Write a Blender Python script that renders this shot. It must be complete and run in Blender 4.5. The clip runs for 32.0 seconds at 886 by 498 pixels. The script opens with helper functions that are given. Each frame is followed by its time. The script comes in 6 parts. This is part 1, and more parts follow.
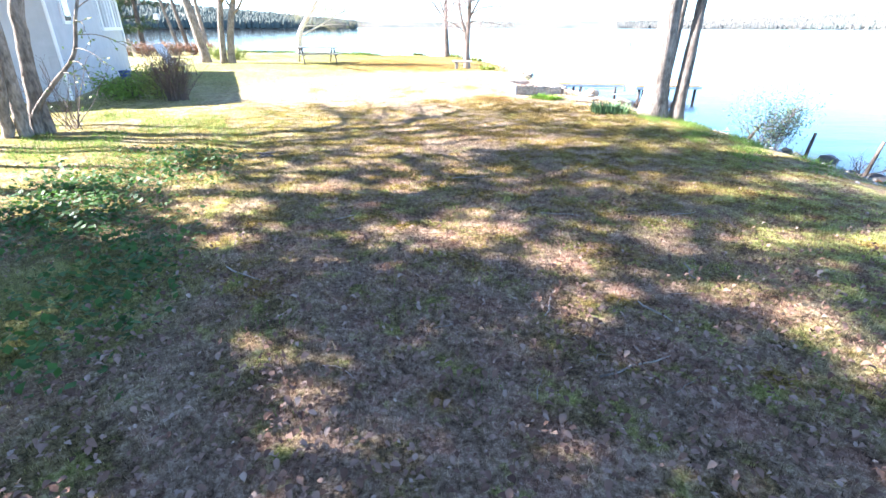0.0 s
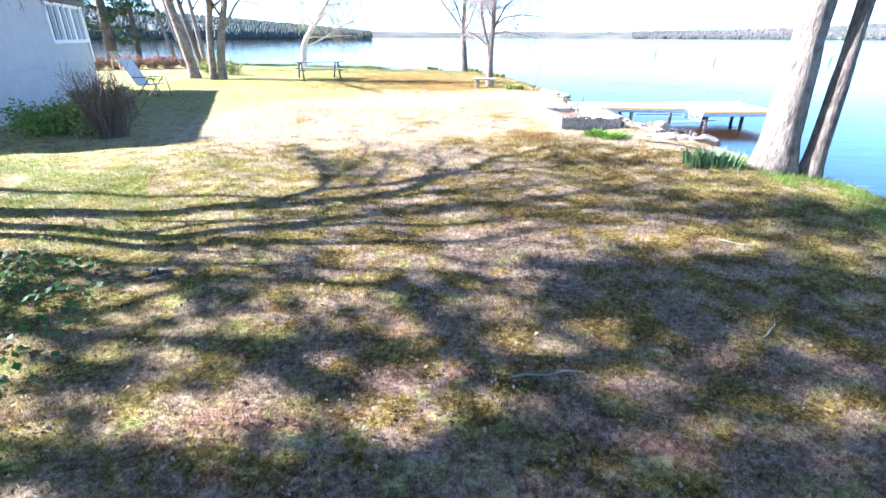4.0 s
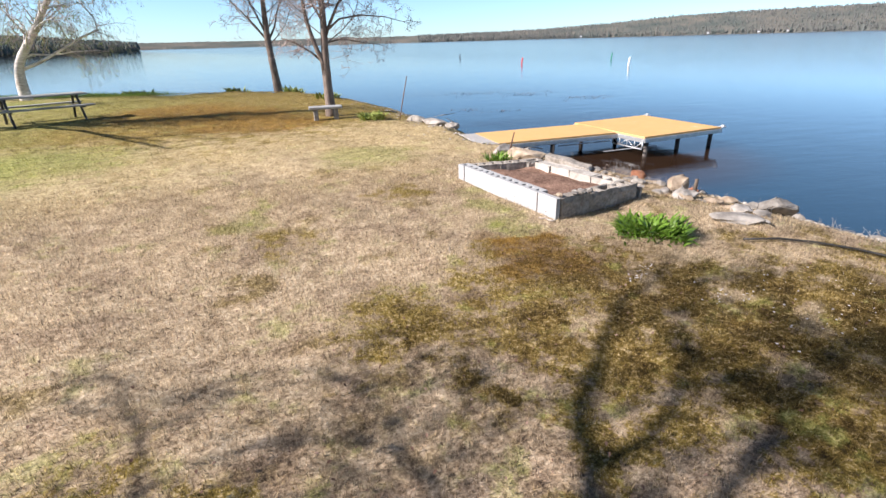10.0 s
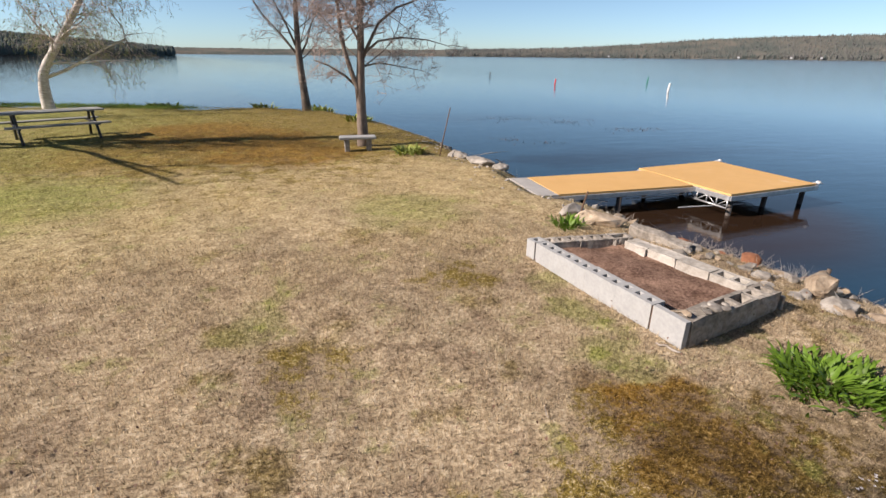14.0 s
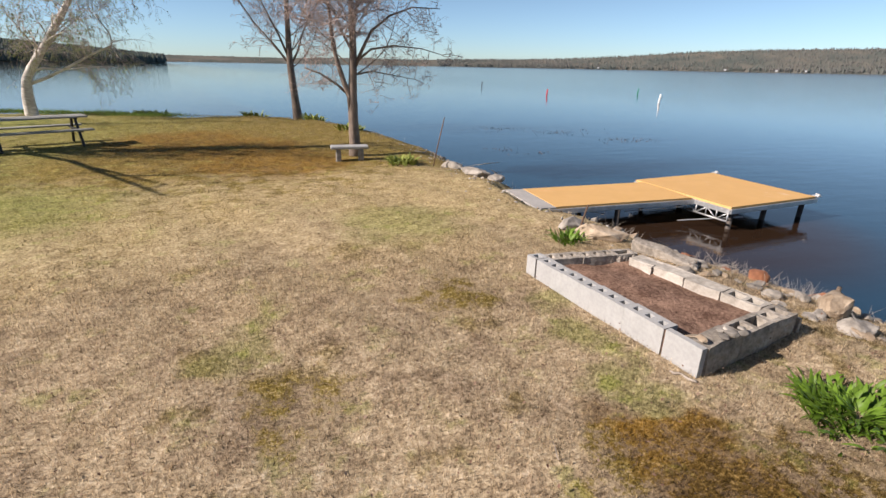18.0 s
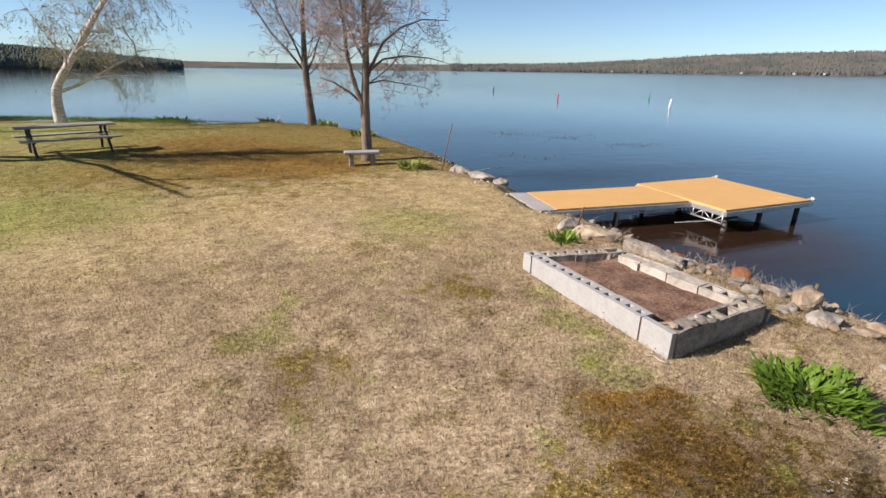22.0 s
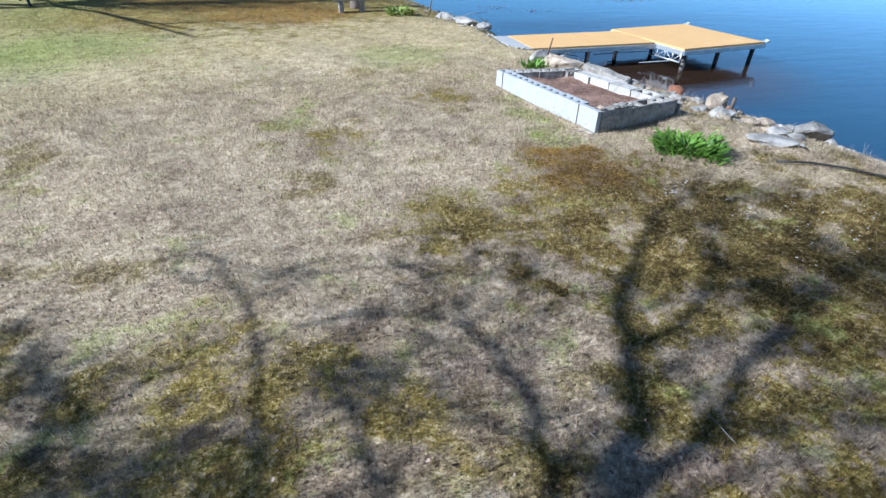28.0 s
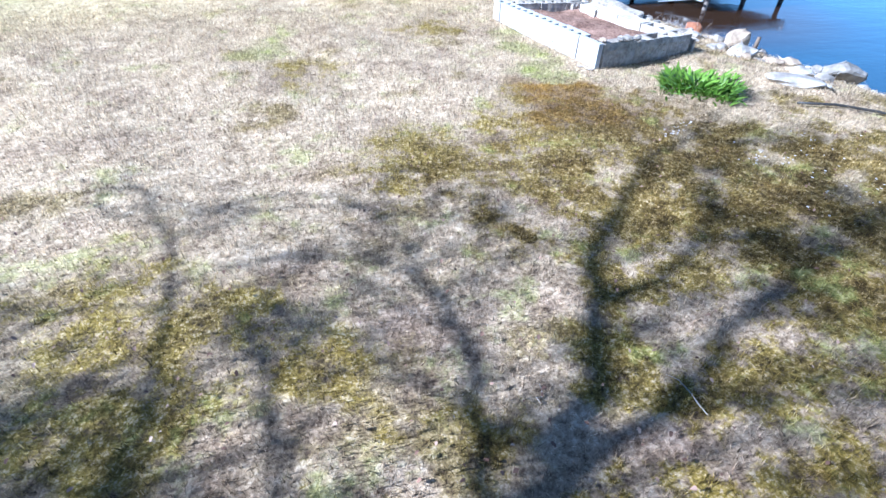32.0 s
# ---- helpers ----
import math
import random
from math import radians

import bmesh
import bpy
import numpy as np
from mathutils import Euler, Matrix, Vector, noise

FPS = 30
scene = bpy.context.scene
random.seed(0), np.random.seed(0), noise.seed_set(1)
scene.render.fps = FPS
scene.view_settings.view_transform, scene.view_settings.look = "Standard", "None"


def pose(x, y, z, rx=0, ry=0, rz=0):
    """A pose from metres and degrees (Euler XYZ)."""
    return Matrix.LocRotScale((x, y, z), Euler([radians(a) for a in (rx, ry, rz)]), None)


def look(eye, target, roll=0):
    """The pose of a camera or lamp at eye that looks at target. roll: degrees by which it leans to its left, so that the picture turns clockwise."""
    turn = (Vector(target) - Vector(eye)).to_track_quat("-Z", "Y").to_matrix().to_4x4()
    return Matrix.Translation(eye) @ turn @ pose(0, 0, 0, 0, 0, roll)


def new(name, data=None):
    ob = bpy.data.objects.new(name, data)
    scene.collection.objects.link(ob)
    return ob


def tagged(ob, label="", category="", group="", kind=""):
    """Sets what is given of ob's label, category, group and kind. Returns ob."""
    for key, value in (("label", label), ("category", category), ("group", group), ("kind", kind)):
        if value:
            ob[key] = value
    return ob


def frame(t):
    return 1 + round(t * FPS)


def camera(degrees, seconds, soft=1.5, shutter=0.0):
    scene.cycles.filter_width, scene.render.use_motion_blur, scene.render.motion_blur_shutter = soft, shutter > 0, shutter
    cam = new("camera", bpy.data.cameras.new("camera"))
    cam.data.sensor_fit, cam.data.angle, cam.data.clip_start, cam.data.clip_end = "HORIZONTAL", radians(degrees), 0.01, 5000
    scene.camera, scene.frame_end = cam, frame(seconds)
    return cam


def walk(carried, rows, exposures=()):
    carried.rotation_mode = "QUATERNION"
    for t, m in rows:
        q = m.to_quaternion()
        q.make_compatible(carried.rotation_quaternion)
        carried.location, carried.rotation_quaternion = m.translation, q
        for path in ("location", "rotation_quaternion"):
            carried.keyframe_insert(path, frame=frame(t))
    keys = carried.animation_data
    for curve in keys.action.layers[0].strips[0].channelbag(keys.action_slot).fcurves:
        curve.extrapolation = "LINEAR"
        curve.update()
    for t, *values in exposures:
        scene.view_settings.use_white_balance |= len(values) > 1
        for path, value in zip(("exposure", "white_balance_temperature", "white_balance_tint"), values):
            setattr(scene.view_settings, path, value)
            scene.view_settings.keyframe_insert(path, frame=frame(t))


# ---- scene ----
cam = camera(85.2, 32.0)
PATH = [
    (0, (0.23, -0.354, 1.764), (0.182, 1.462, 0.927), 0.2),
    (0.5, (0.182, -0.032, 1.781), (0.129, 1.773, 0.921), 0.3),
    (1, (0.158, 0.369, 1.797), (0.096, 2.174, 0.937), 0.9),
    (1.5, (0.124, 0.809, 1.803), (0.047, 2.631, 0.983), 0.5),
    (2, (0.084, 1.254, 1.795), (-0.017, 3.079, 0.984), 0.2),
    (2.5, (0.038, 1.68, 1.795), (-0.062, 3.5, 0.972), 0.4),
    (4.5, (-0.124, 3.815, 1.829), (-0.221, 5.645, 1.028), 0.2),
    (5, (-0.17, 4.284, 1.792), (-0.273, 6.108, 0.976), 0.7),
    (5.5, (-0.205, 4.804, 1.818), (-0.319, 6.629, 1.007), 0.6),
    (6, (-0.28, 5.263, 1.863), (-0.381, 7.103, 1.086), 0.9),
    (6.5, (-0.362, 5.75, 1.908), (-0.476, 7.582, 1.114), 0.8),
    (7, (-0.475, 6.19, 1.954), (-0.565, 8.026, 1.165), 1.3),
    (7.5, (-0.582, 6.675, 1.991), (-0.661, 8.496, 1.167), -0.7),
    (8, (-0.649, 7.2, 2.04), (-0.747, 9.029, 1.237), 0.3),
    (8.5, (-0.674, 7.788, 2.011), (-0.691, 9.594, 1.153), 2.5),
    (9, (-0.877, 8.284, 2.031), (-0.565, 10.076, 1.2), 0.9),
    (9.5, (-0.96, 8.94, 1.925), (-0.473, 10.713, 1.139), -1.3),
    (10, (-0.99, 9.523, 1.916), (-0.4, 11.262, 1.123), -1.6),
    (10.5, (-0.946, 10.133, 1.929), (-0.327, 11.876, 1.168), -0.4),
    (11, (-0.878, 10.684, 1.973), (-0.247, 12.494, 1.4), -0.3),
    (11.5, (-0.854, 10.992, 2.015), (-0.286, 12.813, 1.414), 0.7),
    (12, (-0.866, 11.126, 2.058), (-0.275, 12.917, 1.394), 0.4),
    (12.5, (-0.913, 11.179, 2.108), (-0.307, 12.94, 1.379), -0.5),
    (13, (-0.955, 11.221, 2.214), (-0.387, 12.996, 1.488), 0.3),
    (13.5, (-0.938, 11.276, 2.228), (-0.414, 13.055, 1.482), 0.4),
    (15.5, (-0.943, 11.498, 2.155), (-0.385, 13.27, 1.415), 1.0),
    (16, (-0.922, 11.564, 2.048), (-0.425, 13.374, 1.357), 1.8),
    (16.5, (-0.938, 11.625, 2.067), (-0.423, 13.416, 1.341), 0.1),
    (17, (-0.946, 11.654, 2.106), (-0.4, 13.439, 1.389), -0.0),
    (17.5, (-0.929, 11.647, 2.158), (-0.38, 13.433, 1.445), -0.1),
    (18, (-0.904, 11.635, 2.203), (-0.337, 13.416, 1.491), 1.0),
    (18.5, (-0.872, 11.634, 2.225), (-0.275, 13.421, 1.555), 1.4),
    (19, (-0.873, 11.6, 2.268), (-0.262, 13.38, 1.591), 0.3),
    (19.5, (-0.872, 11.544, 2.295), (-0.263, 13.322, 1.612), 0.9),
    (20, (-0.866, 11.457, 2.319), (-0.27, 13.233, 1.618), 1.2),
    (20.5, (-0.869, 11.379, 2.315), (-0.237, 13.135, 1.595), 0.8),
    (21, (-0.896, 11.326, 2.328), (-0.223, 13.09, 1.666), 0.8),
    (21.5, (-0.927, 11.25, 2.33), (-0.344, 13.045, 1.666), 0.4),
    (22, (-0.95, 11.129, 2.31), (-0.429, 12.93, 1.613), 0.7),
    (22.5, (-0.945, 10.996, 2.288), (-0.38, 12.785, 1.597), 1.0),
    (23, (-0.953, 10.825, 2.262), (-0.361, 12.611, 1.585), 1.8),
    (23.5, (-0.983, 10.65, 2.207), (-0.397, 12.431, 1.512), 2.1),
    (24, (-1.067, 10.472, 2.169), (-0.496, 12.255, 1.465), 1.1),
    (24.5, (-1.13, 10.32, 2.113), (-0.563, 12.109, 1.424), 0.4),
    (25, (-1.205, 10.146, 2.085), (-0.591, 11.904, 1.354), 1.4),
    (25.5, (-1.274, 9.992, 2.075), (-0.688, 11.66, 1.14), 0.1),
    (26, (-1.367, 9.829, 2.055), (-0.877, 11.403, 0.923), -0.2),
    (26.5, (-1.39, 9.72, 2.029), (-0.909, 11.309, 0.914), 0.1),
    (28.5, (-1.453, 9.23, 2.04), (-0.941, 10.8, 0.912), 1.1),
    (29, (-1.448, 9.138, 1.668), (-0.981, 10.722, 0.54), -1.4),
    (29.5, (-1.4, 9.033, 1.468), (-0.924, 10.585, 0.299), 0.9),
    (30, (-1.366, 8.945, 1.499), (-0.864, 10.507, 0.356), 1.2),
    (30.5, (-1.348, 8.884, 1.556), (-0.851, 10.446, 0.41), 0.4),
    (31, (-1.287, 8.868, 1.594), (-0.835, 10.339, 0.317), -0.1),
    (31.5, (-1.168, 9.061, 1.652), (-0.728, 10.508, 0.343), 1.7),
    (32, (-1.018, 9.486, 1.726), (-0.589, 10.973, 0.458), 1.4),
]
EXPOSURES = [
    (0.0, 3.24, 6000, 17), (2.5, 3.02, 5780, 17), (4.5, 2.48, 5460, 19), (6.0, 1.90, 5640, 20), (8.0, 1.55, 5850, 17), (9.0, 1.33, 6080, 17), (10.0, 1.09, 6430, 18), (11.0, 0.57, 6900, 18), (13.0, 0.57, 7000, 19),
    (24.0, 0.59, 6950, 19), (25.0, 0.53, 6850, 19), (26.0, 0.72, 5300, 7), (29.0, 1.14, 5020, 8), (30.0, 1.40, 4900, 9), (31.0, 1.67, 4800, 12), (32.0, 1.82, 4800, 12),
]
walk(cam, [(t, look(eye, target, roll)) for t, eye, target, roll in PATH], EXPOSURES)

# ---- world, sun, sky ----
SUN_AZ, SUN_EL = radians(178.0), radians(33.0)      # towards the sun, from +x counter-clockwise
SUN_DIR = Vector((math.cos(SUN_AZ) * math.cos(SUN_EL), math.sin(SUN_AZ) * math.cos(SUN_EL), math.sin(SUN_EL)))
world = bpy.data.worlds.new("sky")
scene.world = world
world.use_nodes = True
wn = world.node_tree
sky = wn.nodes.new("ShaderNodeTexSky")
sky.sky_type, sky.sun_disc = "NISHITA", False
sky.sun_elevation, sky.sun_rotation = SUN_EL, math.atan2(SUN_DIR.x, SUN_DIR.y)
sky.air_density, sky.dust_density, sky.ozone_density = 1.0, 0.1, 1.4
# the thin summer-like haze makes the low sky paler and bluer all round
wtc, wsep, wmap, wmix = (wn.nodes.new("ShaderNode" + k) for k in ("TexCoord", "SeparateXYZ", "MapRange", "Mix"))
wmix.data_type, wmix.blend_type = "RGBA", "MULTIPLY"
wmix.inputs[7].default_value = (0.66, 0.95, 1.15, 1.0)
wmap.interpolation_type = "SMOOTHSTEP"
wmap.inputs[1].default_value, wmap.inputs[2].default_value, wmap.inputs[3].default_value, wmap.inputs[4].default_value = -0.05, 0.5, 1.0, 0.0
wn.links.new(wtc.outputs["Generated"], wsep.inputs[0])
wn.links.new(wsep.outputs[2], wmap.inputs[0])
wn.links.new(wmap.outputs[0], wmix.inputs[0])
wn.links.new(sky.outputs[0], wmix.inputs[6])
wlow, wpale = (wn.nodes.new("ShaderNode" + k) for k in ("MapRange", "Mix"))
wlow.interpolation_type = "SMOOTHSTEP"
wlow.inputs[1].default_value, wlow.inputs[2].default_value, wlow.inputs[3].default_value, wlow.inputs[4].default_value = 0.0, 0.22, 1.0, 0.0
wpale.data_type, wpale.blend_type = "RGBA", "MULTIPLY"
wpale.inputs[7].default_value = (1.08, 1.14, 1.40, 1.0)
wn.links.new(wsep.outputs[2], wlow.inputs[0])
wn.links.new(wlow.outputs[0], wpale.inputs[0])
wn.links.new(wmix.outputs[2], wpale.inputs[6])
# the clear sky deepens towards the top
wtop, wdeep = (wn.nodes.new("ShaderNode" + k) for k in ("MapRange", "Mix"))
wtop.interpolation_type = "SMOOTHSTEP"
wtop.inputs[1].default_value, wtop.inputs[2].default_value = 0.28, 0.85
wdeep.data_type, wdeep.blend_type = "RGBA", "MULTIPLY"
wdeep.inputs[7].default_value = (0.50, 0.50, 0.52, 1.0)
wn.links.new(wsep.outputs[2], wtop.inputs[0])
wn.links.new(wtop.outputs[0], wdeep.inputs[0])
wn.links.new(wpale.outputs[2], wdeep.inputs[6])
wn.links.new(wdeep.outputs[2], wn.nodes["Background"].inputs[0])
wn.nodes["Background"].inputs[1].default_value = 0.066
sun_data = bpy.data.lights.new("sun", "SUN")
sun_data.energy, sun_data.angle, sun_data.color = 5.0, radians(0.53), (1.0, 0.945, 0.86)
sun = new("sun", sun_data)
sun.matrix_world = look(SUN_DIR * 60, (0, 0, 0))

WATER = -0.62

# ---- node shorthand ----
class S:
    """A socket that can be added, multiplied and blended."""
    def __init__(self, nt, sock):
        self.nt, self.sock = nt, sock

    def op(self, kind, *others):
        n = self.nt.nodes.new("ShaderNodeMath")
        n.operation = kind
        for i, v in enumerate((self, *others)):
            if isinstance(v, S):
                self.nt.links.new(v.sock, n.inputs[i])
            else:
                n.inputs[i].default_value = v
        return S(self.nt, n.outputs[0])

    def __add__(self, o): return self.op("ADD", o)
    def __sub__(self, o): return self.op("SUBTRACT", o)
    def __mul__(self, o): return self.op("MULTIPLY", o)
    def clamp(self): return self.op("MAXIMUM", 0.0).op("MINIMUM", 1.0)

    def step(self, a, b):
        n = self.nt.nodes.new("ShaderNodeMapRange")
        n.interpolation_type = "SMOOTHSTEP"
        self.nt.links.new(self.sock, n.inputs[0])
        lo, hi = (a, b) if a < b else (b, a)
        n.inputs[1].default_value, n.inputs[2].default_value = lo, hi
        n.inputs[3].default_value, n.inputs[4].default_value = (0.0, 1.0) if a < b else (1.0, 0.0)
        return S(self.nt, n.outputs[0])


class Mat:
    def __init__(self, name, rough=0.8, metal=0.0, spec=0.4):
        self.m = bpy.data.materials.new(name)
        self.m.use_nodes = True
        self.nt = self.m.node_tree
        self.b = self.nt.nodes["Principled BSDF"]
        self.b.inputs["Roughness"].default_value = rough
        self.b.inputs["Metallic"].default_value = metal
        self.b.inputs["Specular IOR Level"].default_value = spec
        tc = self.nt.nodes.new("ShaderNodeTexCoord")
        self.obj = tc.outputs["Object"]
        geo = self.nt.nodes.new("ShaderNodeNewGeometry")
        self.pos, self.island = geo.outputs["Position"], S(self.nt, geo.outputs["Random Per Island"])
        info = self.nt.nodes.new("ShaderNodeObjectInfo")
        self.rand = S(self.nt, info.outputs["Random"])

    def noise(self, scale, detail=4.0, rough=0.55, where=None, stretch=None, distort=0.0):
        n = self.nt.nodes.new("ShaderNodeTexNoise")
        n.inputs["Scale"].default_value, n.inputs["Detail"].default_value = scale, detail
        n.inputs["Roughness"].default_value, n.inputs["Distortion"].default_value = rough, distort
        src = where or self.pos
        if stretch:
            mp = self.nt.nodes.new("ShaderNodeMapping")
            mp.inputs["Scale"].default_value = stretch
            self.nt.links.new(src, mp.inputs["Vector"])
            src = mp.outputs[0]
        self.nt.links.new(src, n.inputs["Vector"])
        return S(self.nt, n.outputs["Fac"])

    def xyz(self):
        n = self.nt.nodes.new("ShaderNodeSeparateXYZ")
        self.nt.links.new(self.pos, n.inputs[0])
        return [S(self.nt, o) for o in n.outputs]

    def mix(self, a, b, f):
        n = self.nt.nodes.new("ShaderNodeMix")
        n.data_type = "RGBA"
        for sock, v in ((n.inputs[6], a), (n.inputs[7], b)):
            if isinstance(v, S):
                self.nt.links.new(v.sock, sock)
            else:
                sock.default_value = (*v, 1.0)
        if isinstance(f, S):
            self.nt.links.new(f.sock, n.inputs[0])
        else:
            n.inputs[0].default_value = f
        return S(self.nt, n.outputs[2])

    def ramp(self, f, *stops):
        n = self.nt.nodes.new("ShaderNodeValToRGB")
        el = n.color_ramp.elements
        while len(el) < len(stops):
            el.new(0.5)
        for e, (p, c) in zip(el, stops):
            e.position, e.color = p, (*c, 1.0)
        self.nt.links.new(f.sock, n.inputs[0])
        return S(self.nt, n.outputs[0])

    def bright(self, c, f):
        """The colour c times f."""
        n = self.nt.nodes.new("ShaderNodeVectorMath")
        n.operation = "SCALE"
        self.nt.links.new(c.sock, n.inputs[0])
        self.nt.links.new(f.sock, n.inputs["Scale"])
        return S(self.nt, n.outputs[0])

    def base(self, c):
        if isinstance(c, S):
            self.nt.links.new(c.sock, self.b.inputs["Base Color"])
        else:
            self.b.inputs["Base Color"].default_value = (*c, 1.0)
        return self

    def thin(self, share):
        """Lets part of the light through, as a blade or leaf does."""
        t, x, out = self.nt.nodes.new("ShaderNodeBsdfTranslucent"), self.nt.nodes.new("ShaderNodeMixShader"), self.nt.nodes["Material Output"]
        for link in self.b.inputs["Base Color"].links:
            self.nt.links.new(link.from_socket, t.inputs["Color"])
        x.inputs[0].default_value = share
        self.nt.links.new(self.b.outputs[0], x.inputs[1])
        self.nt.links.new(t.outputs[0], x.inputs[2])
        self.nt.links.new(x.outputs[0], out.inputs["Surface"])
        return self

    def gloss(self, r):
        self.nt.links.new(r.sock, self.b.inputs["Roughness"])
        return self

    def bump(self, h, strength=0.4, dist=0.01):
        n = self.nt.nodes.new("ShaderNodeBump")
        n.inputs["Strength"].default_value, n.inputs["Distance"].default_value = strength, dist
        self.nt.links.new(h.sock, n.inputs["Height"])
        self.nt.links.new(n.outputs[0], self.b.inputs["Normal"])
        return self


def lawn_colour(m, blade=False):
    """Spring lawn: straw, moss, fresh grass, leaf litter and bare bank, by place and by noise."""
    x, y, z = m.xyz()
    warp_x, warp_y = (m.noise(1.3, 4, 0.6) - 0.5) * 1.6, (m.noise(1.5, 4, 0.6, stretch=(1, 1, 3)) - 0.5) * 1.6
    wob = (m.noise(0.45, 3) - 0.5) * 4.0
    wob2 = (m.noise(0.9, 3) - 0.5) * 3.0
    yy, xx = y + wob, x + wob2
    bx, by = x + warp_x, y + warp_y
    patch, mid, fine, grit = m.noise(0.9, 5, 0.6), m.noise(4.5, 5, 0.7), m.noise(26.0, 5, 0.75), m.noise(75.0, 3, 0.7)
    tuft = (fine * 0.52 + mid * 0.28 + grit * 0.20)

    def blob(cx, cy, r):
        dx, dy = bx - cx, by - cy
        return (dx * dx + dy * dy).op("SQRT").step(r, r * 0.35)

    straw = m.ramp(tuft, (0.39, (0.145, 0.102, 0.067)), (0.45, (0.308, 0.238, 0.156)), (0.52, (0.466, 0.373, 0.252)), (0.60, (0.65, 0.55, 0.405)))
    litter = m.ramp(tuft, (0.39, (0.038, 0.023, 0.015)), (0.46, (0.135, 0.090, 0.060)), (0.53, (0.275, 0.195, 0.138)), (0.60, (0.46, 0.355, 0.265)))
    moss = m.ramp(tuft, (0.39, (0.018, 0.012, 0.004)), (0.46, (0.086, 0.060, 0.007)), (0.53, (0.215, 0.155, 0.018)), (0.61, (0.38, 0.290, 0.07)))
    moss_shade = m.ramp(tuft, (0.39, (0.012, 0.007, 0.002)), (0.46, (0.048, 0.029, 0.008)), (0.53, (0.125, 0.080, 0.021)), (0.61, (0.29, 0.205, 0.075)))
    rust = m.ramp(tuft, (0.39, (0.032, 0.014, 0.003)), (0.46, (0.115, 0.055, 0.008)), (0.53, (0.26, 0.135, 0.022)), (0.61, (0.42, 0.26, 0.08)))
    fresh = m.ramp(tuft, (0.39, (0.036, 0.044, 0.010)), (0.46, (0.15, 0.165, 0.038)), (0.54, (0.31, 0.31, 0.10)), (0.61, (0.50, 0.47, 0.21)))
    near = yy.step(9.0, 5.5)
    gold = m.ramp(tuft, (0.39, (0.10, 0.070, 0.024)), (0.46, (0.285, 0.212, 0.084)), (0.53, (0.47, 0.365, 0.17)), (0.61, (0.66, 0.535, 0.30)))
    c = m.mix(straw, litter, (near * 0.25 + yy.step(13.0, 9.5) * 0.6 + m.noise(1.7, 5, 0.65).step(0.50, 0.64) * 0.42).clamp())
    c = m.mix(c, gold, yy.step(15.0, 20.0) * 0.6)
    belt = (yy.step(1.0, 7.5) * 0.75 + yy.step(-1.5, 4.0) * 0.25) * yy.step(12.9, 11.0) * (blob(-1.1, 10.9, 1.6) * -0.6 + 1.0) * (blob(0.3, 7.4, 1.2) * -0.65 + 1.0)
    grain = (m.noise(2.3, 6, 0.72) * 0.8 + fine * 0.2).step(0.43, 0.60)
    torn = (mid * 0.6 + fine * 0.4).step(0.44, 0.56)
    far = yy.step(20.5, 24.0) * xx.step(-11.0, -6.5)
    bank = xx.step(0.9, 2.2) * yy.step(13.6, 11.6) * yy.step(5.5, 9.5)
    some = patch.step(0.54, 0.66) * 0.45 * yy.step(24.0, 14.0)
    # extra belt moss below y 11.5 also stands in for dense branch shade
    mossy = (blob(1.6, 11.5, 1.7) * (grain * 0.8 + 0.20) + blob(-0.35, 12.5, 0.6) * grain * 0.7 + belt * grain * (yy.step(11.5, 9.0) * 0.25 + 0.80) + far * (mid * 1.2).clamp() * 0.8 + xx.step(4.0, -1.0) * yy.step(16.5, 21.0) * grain * 0.45 + some + bank * (grain * 0.85 + 0.12) + (blob(1.15, 13.0, 1.05) * 1.6 + blob(0.47, 15.85, 0.6) * 0.8 + blob(-0.98, 14.4, 0.6) * 0.6
             + blob(-0.3, 12.6, 0.8) * 0.45 + blob(0.5, 12.4, 0.7) * 0.4 + blob(-2.1, 11.4, 0.9) * 0.4 + blob(-1.35, 11.0, 0.7) * 0.4) * torn).step(0.12, 0.62)
    speck = (fine * 0.55 + grit * 0.45).step(0.50, 0.62)
    c = m.mix(c, moss, mossy * (speck * -0.6 + 0.9))
    rusty = (blob(1.25, 13.35, 0.75) * 1.2 + blob(-1.1, 23.6, 2.2) * 1.3 + blob(-3.9, 27.8, 3.0) * 1.1 + blob(-2.0, 26.0, 2.4) * 1.0 + blob(-4.0, 24.5, 3.8) * 0.6 + blob(0.66, 8.4, 1.0) * 0.35 + near * patch.step(0.56, 0.64) * 0.5).clamp()
    c = m.mix(c, rust, rusty * (mid + 0.15).clamp())
    # dark moss patches; on bank and belt some branch shade is painted in too
    dark = (blob(1.9, 11.7, 1.7) * (grain * 0.7 + 0.18) + blob(0.3, 12.1, 1.1) * grain * 0.8 + blob(1.6, 12.9, 0.95) * 1.5 * (mid * 0.5 + patch * 0.3 + fine * 0.2).step(0.44, 0.54) + bank * yy.step(8.4, 10.2) * grain * 0.42 + belt * yy.step(4.5, 7.5) * (m.noise(1.6, 5, 0.7) * 0.8 + fine * 0.2).step(0.53, 0.62) * 0.8).clamp()
    c = m.mix(c, moss_shade, dark * (speck * -0.45 + 0.78))
    olive = m.ramp(tuft, (0.39, (0.022, 0.019, 0.006)), (0.46, (0.085, 0.068, 0.018)), (0.53, (0.18, 0.142, 0.045)), (0.61, (0.33, 0.27, 0.12)))
    russet = m.ramp(tuft, (0.39, (0.036, 0.017, 0.012)), (0.46, (0.145, 0.076, 0.052)), (0.53, (0.29, 0.165, 0.118)), (0.61, (0.47, 0.32, 0.245)))
    start = yy.step(7.5, 4.5)
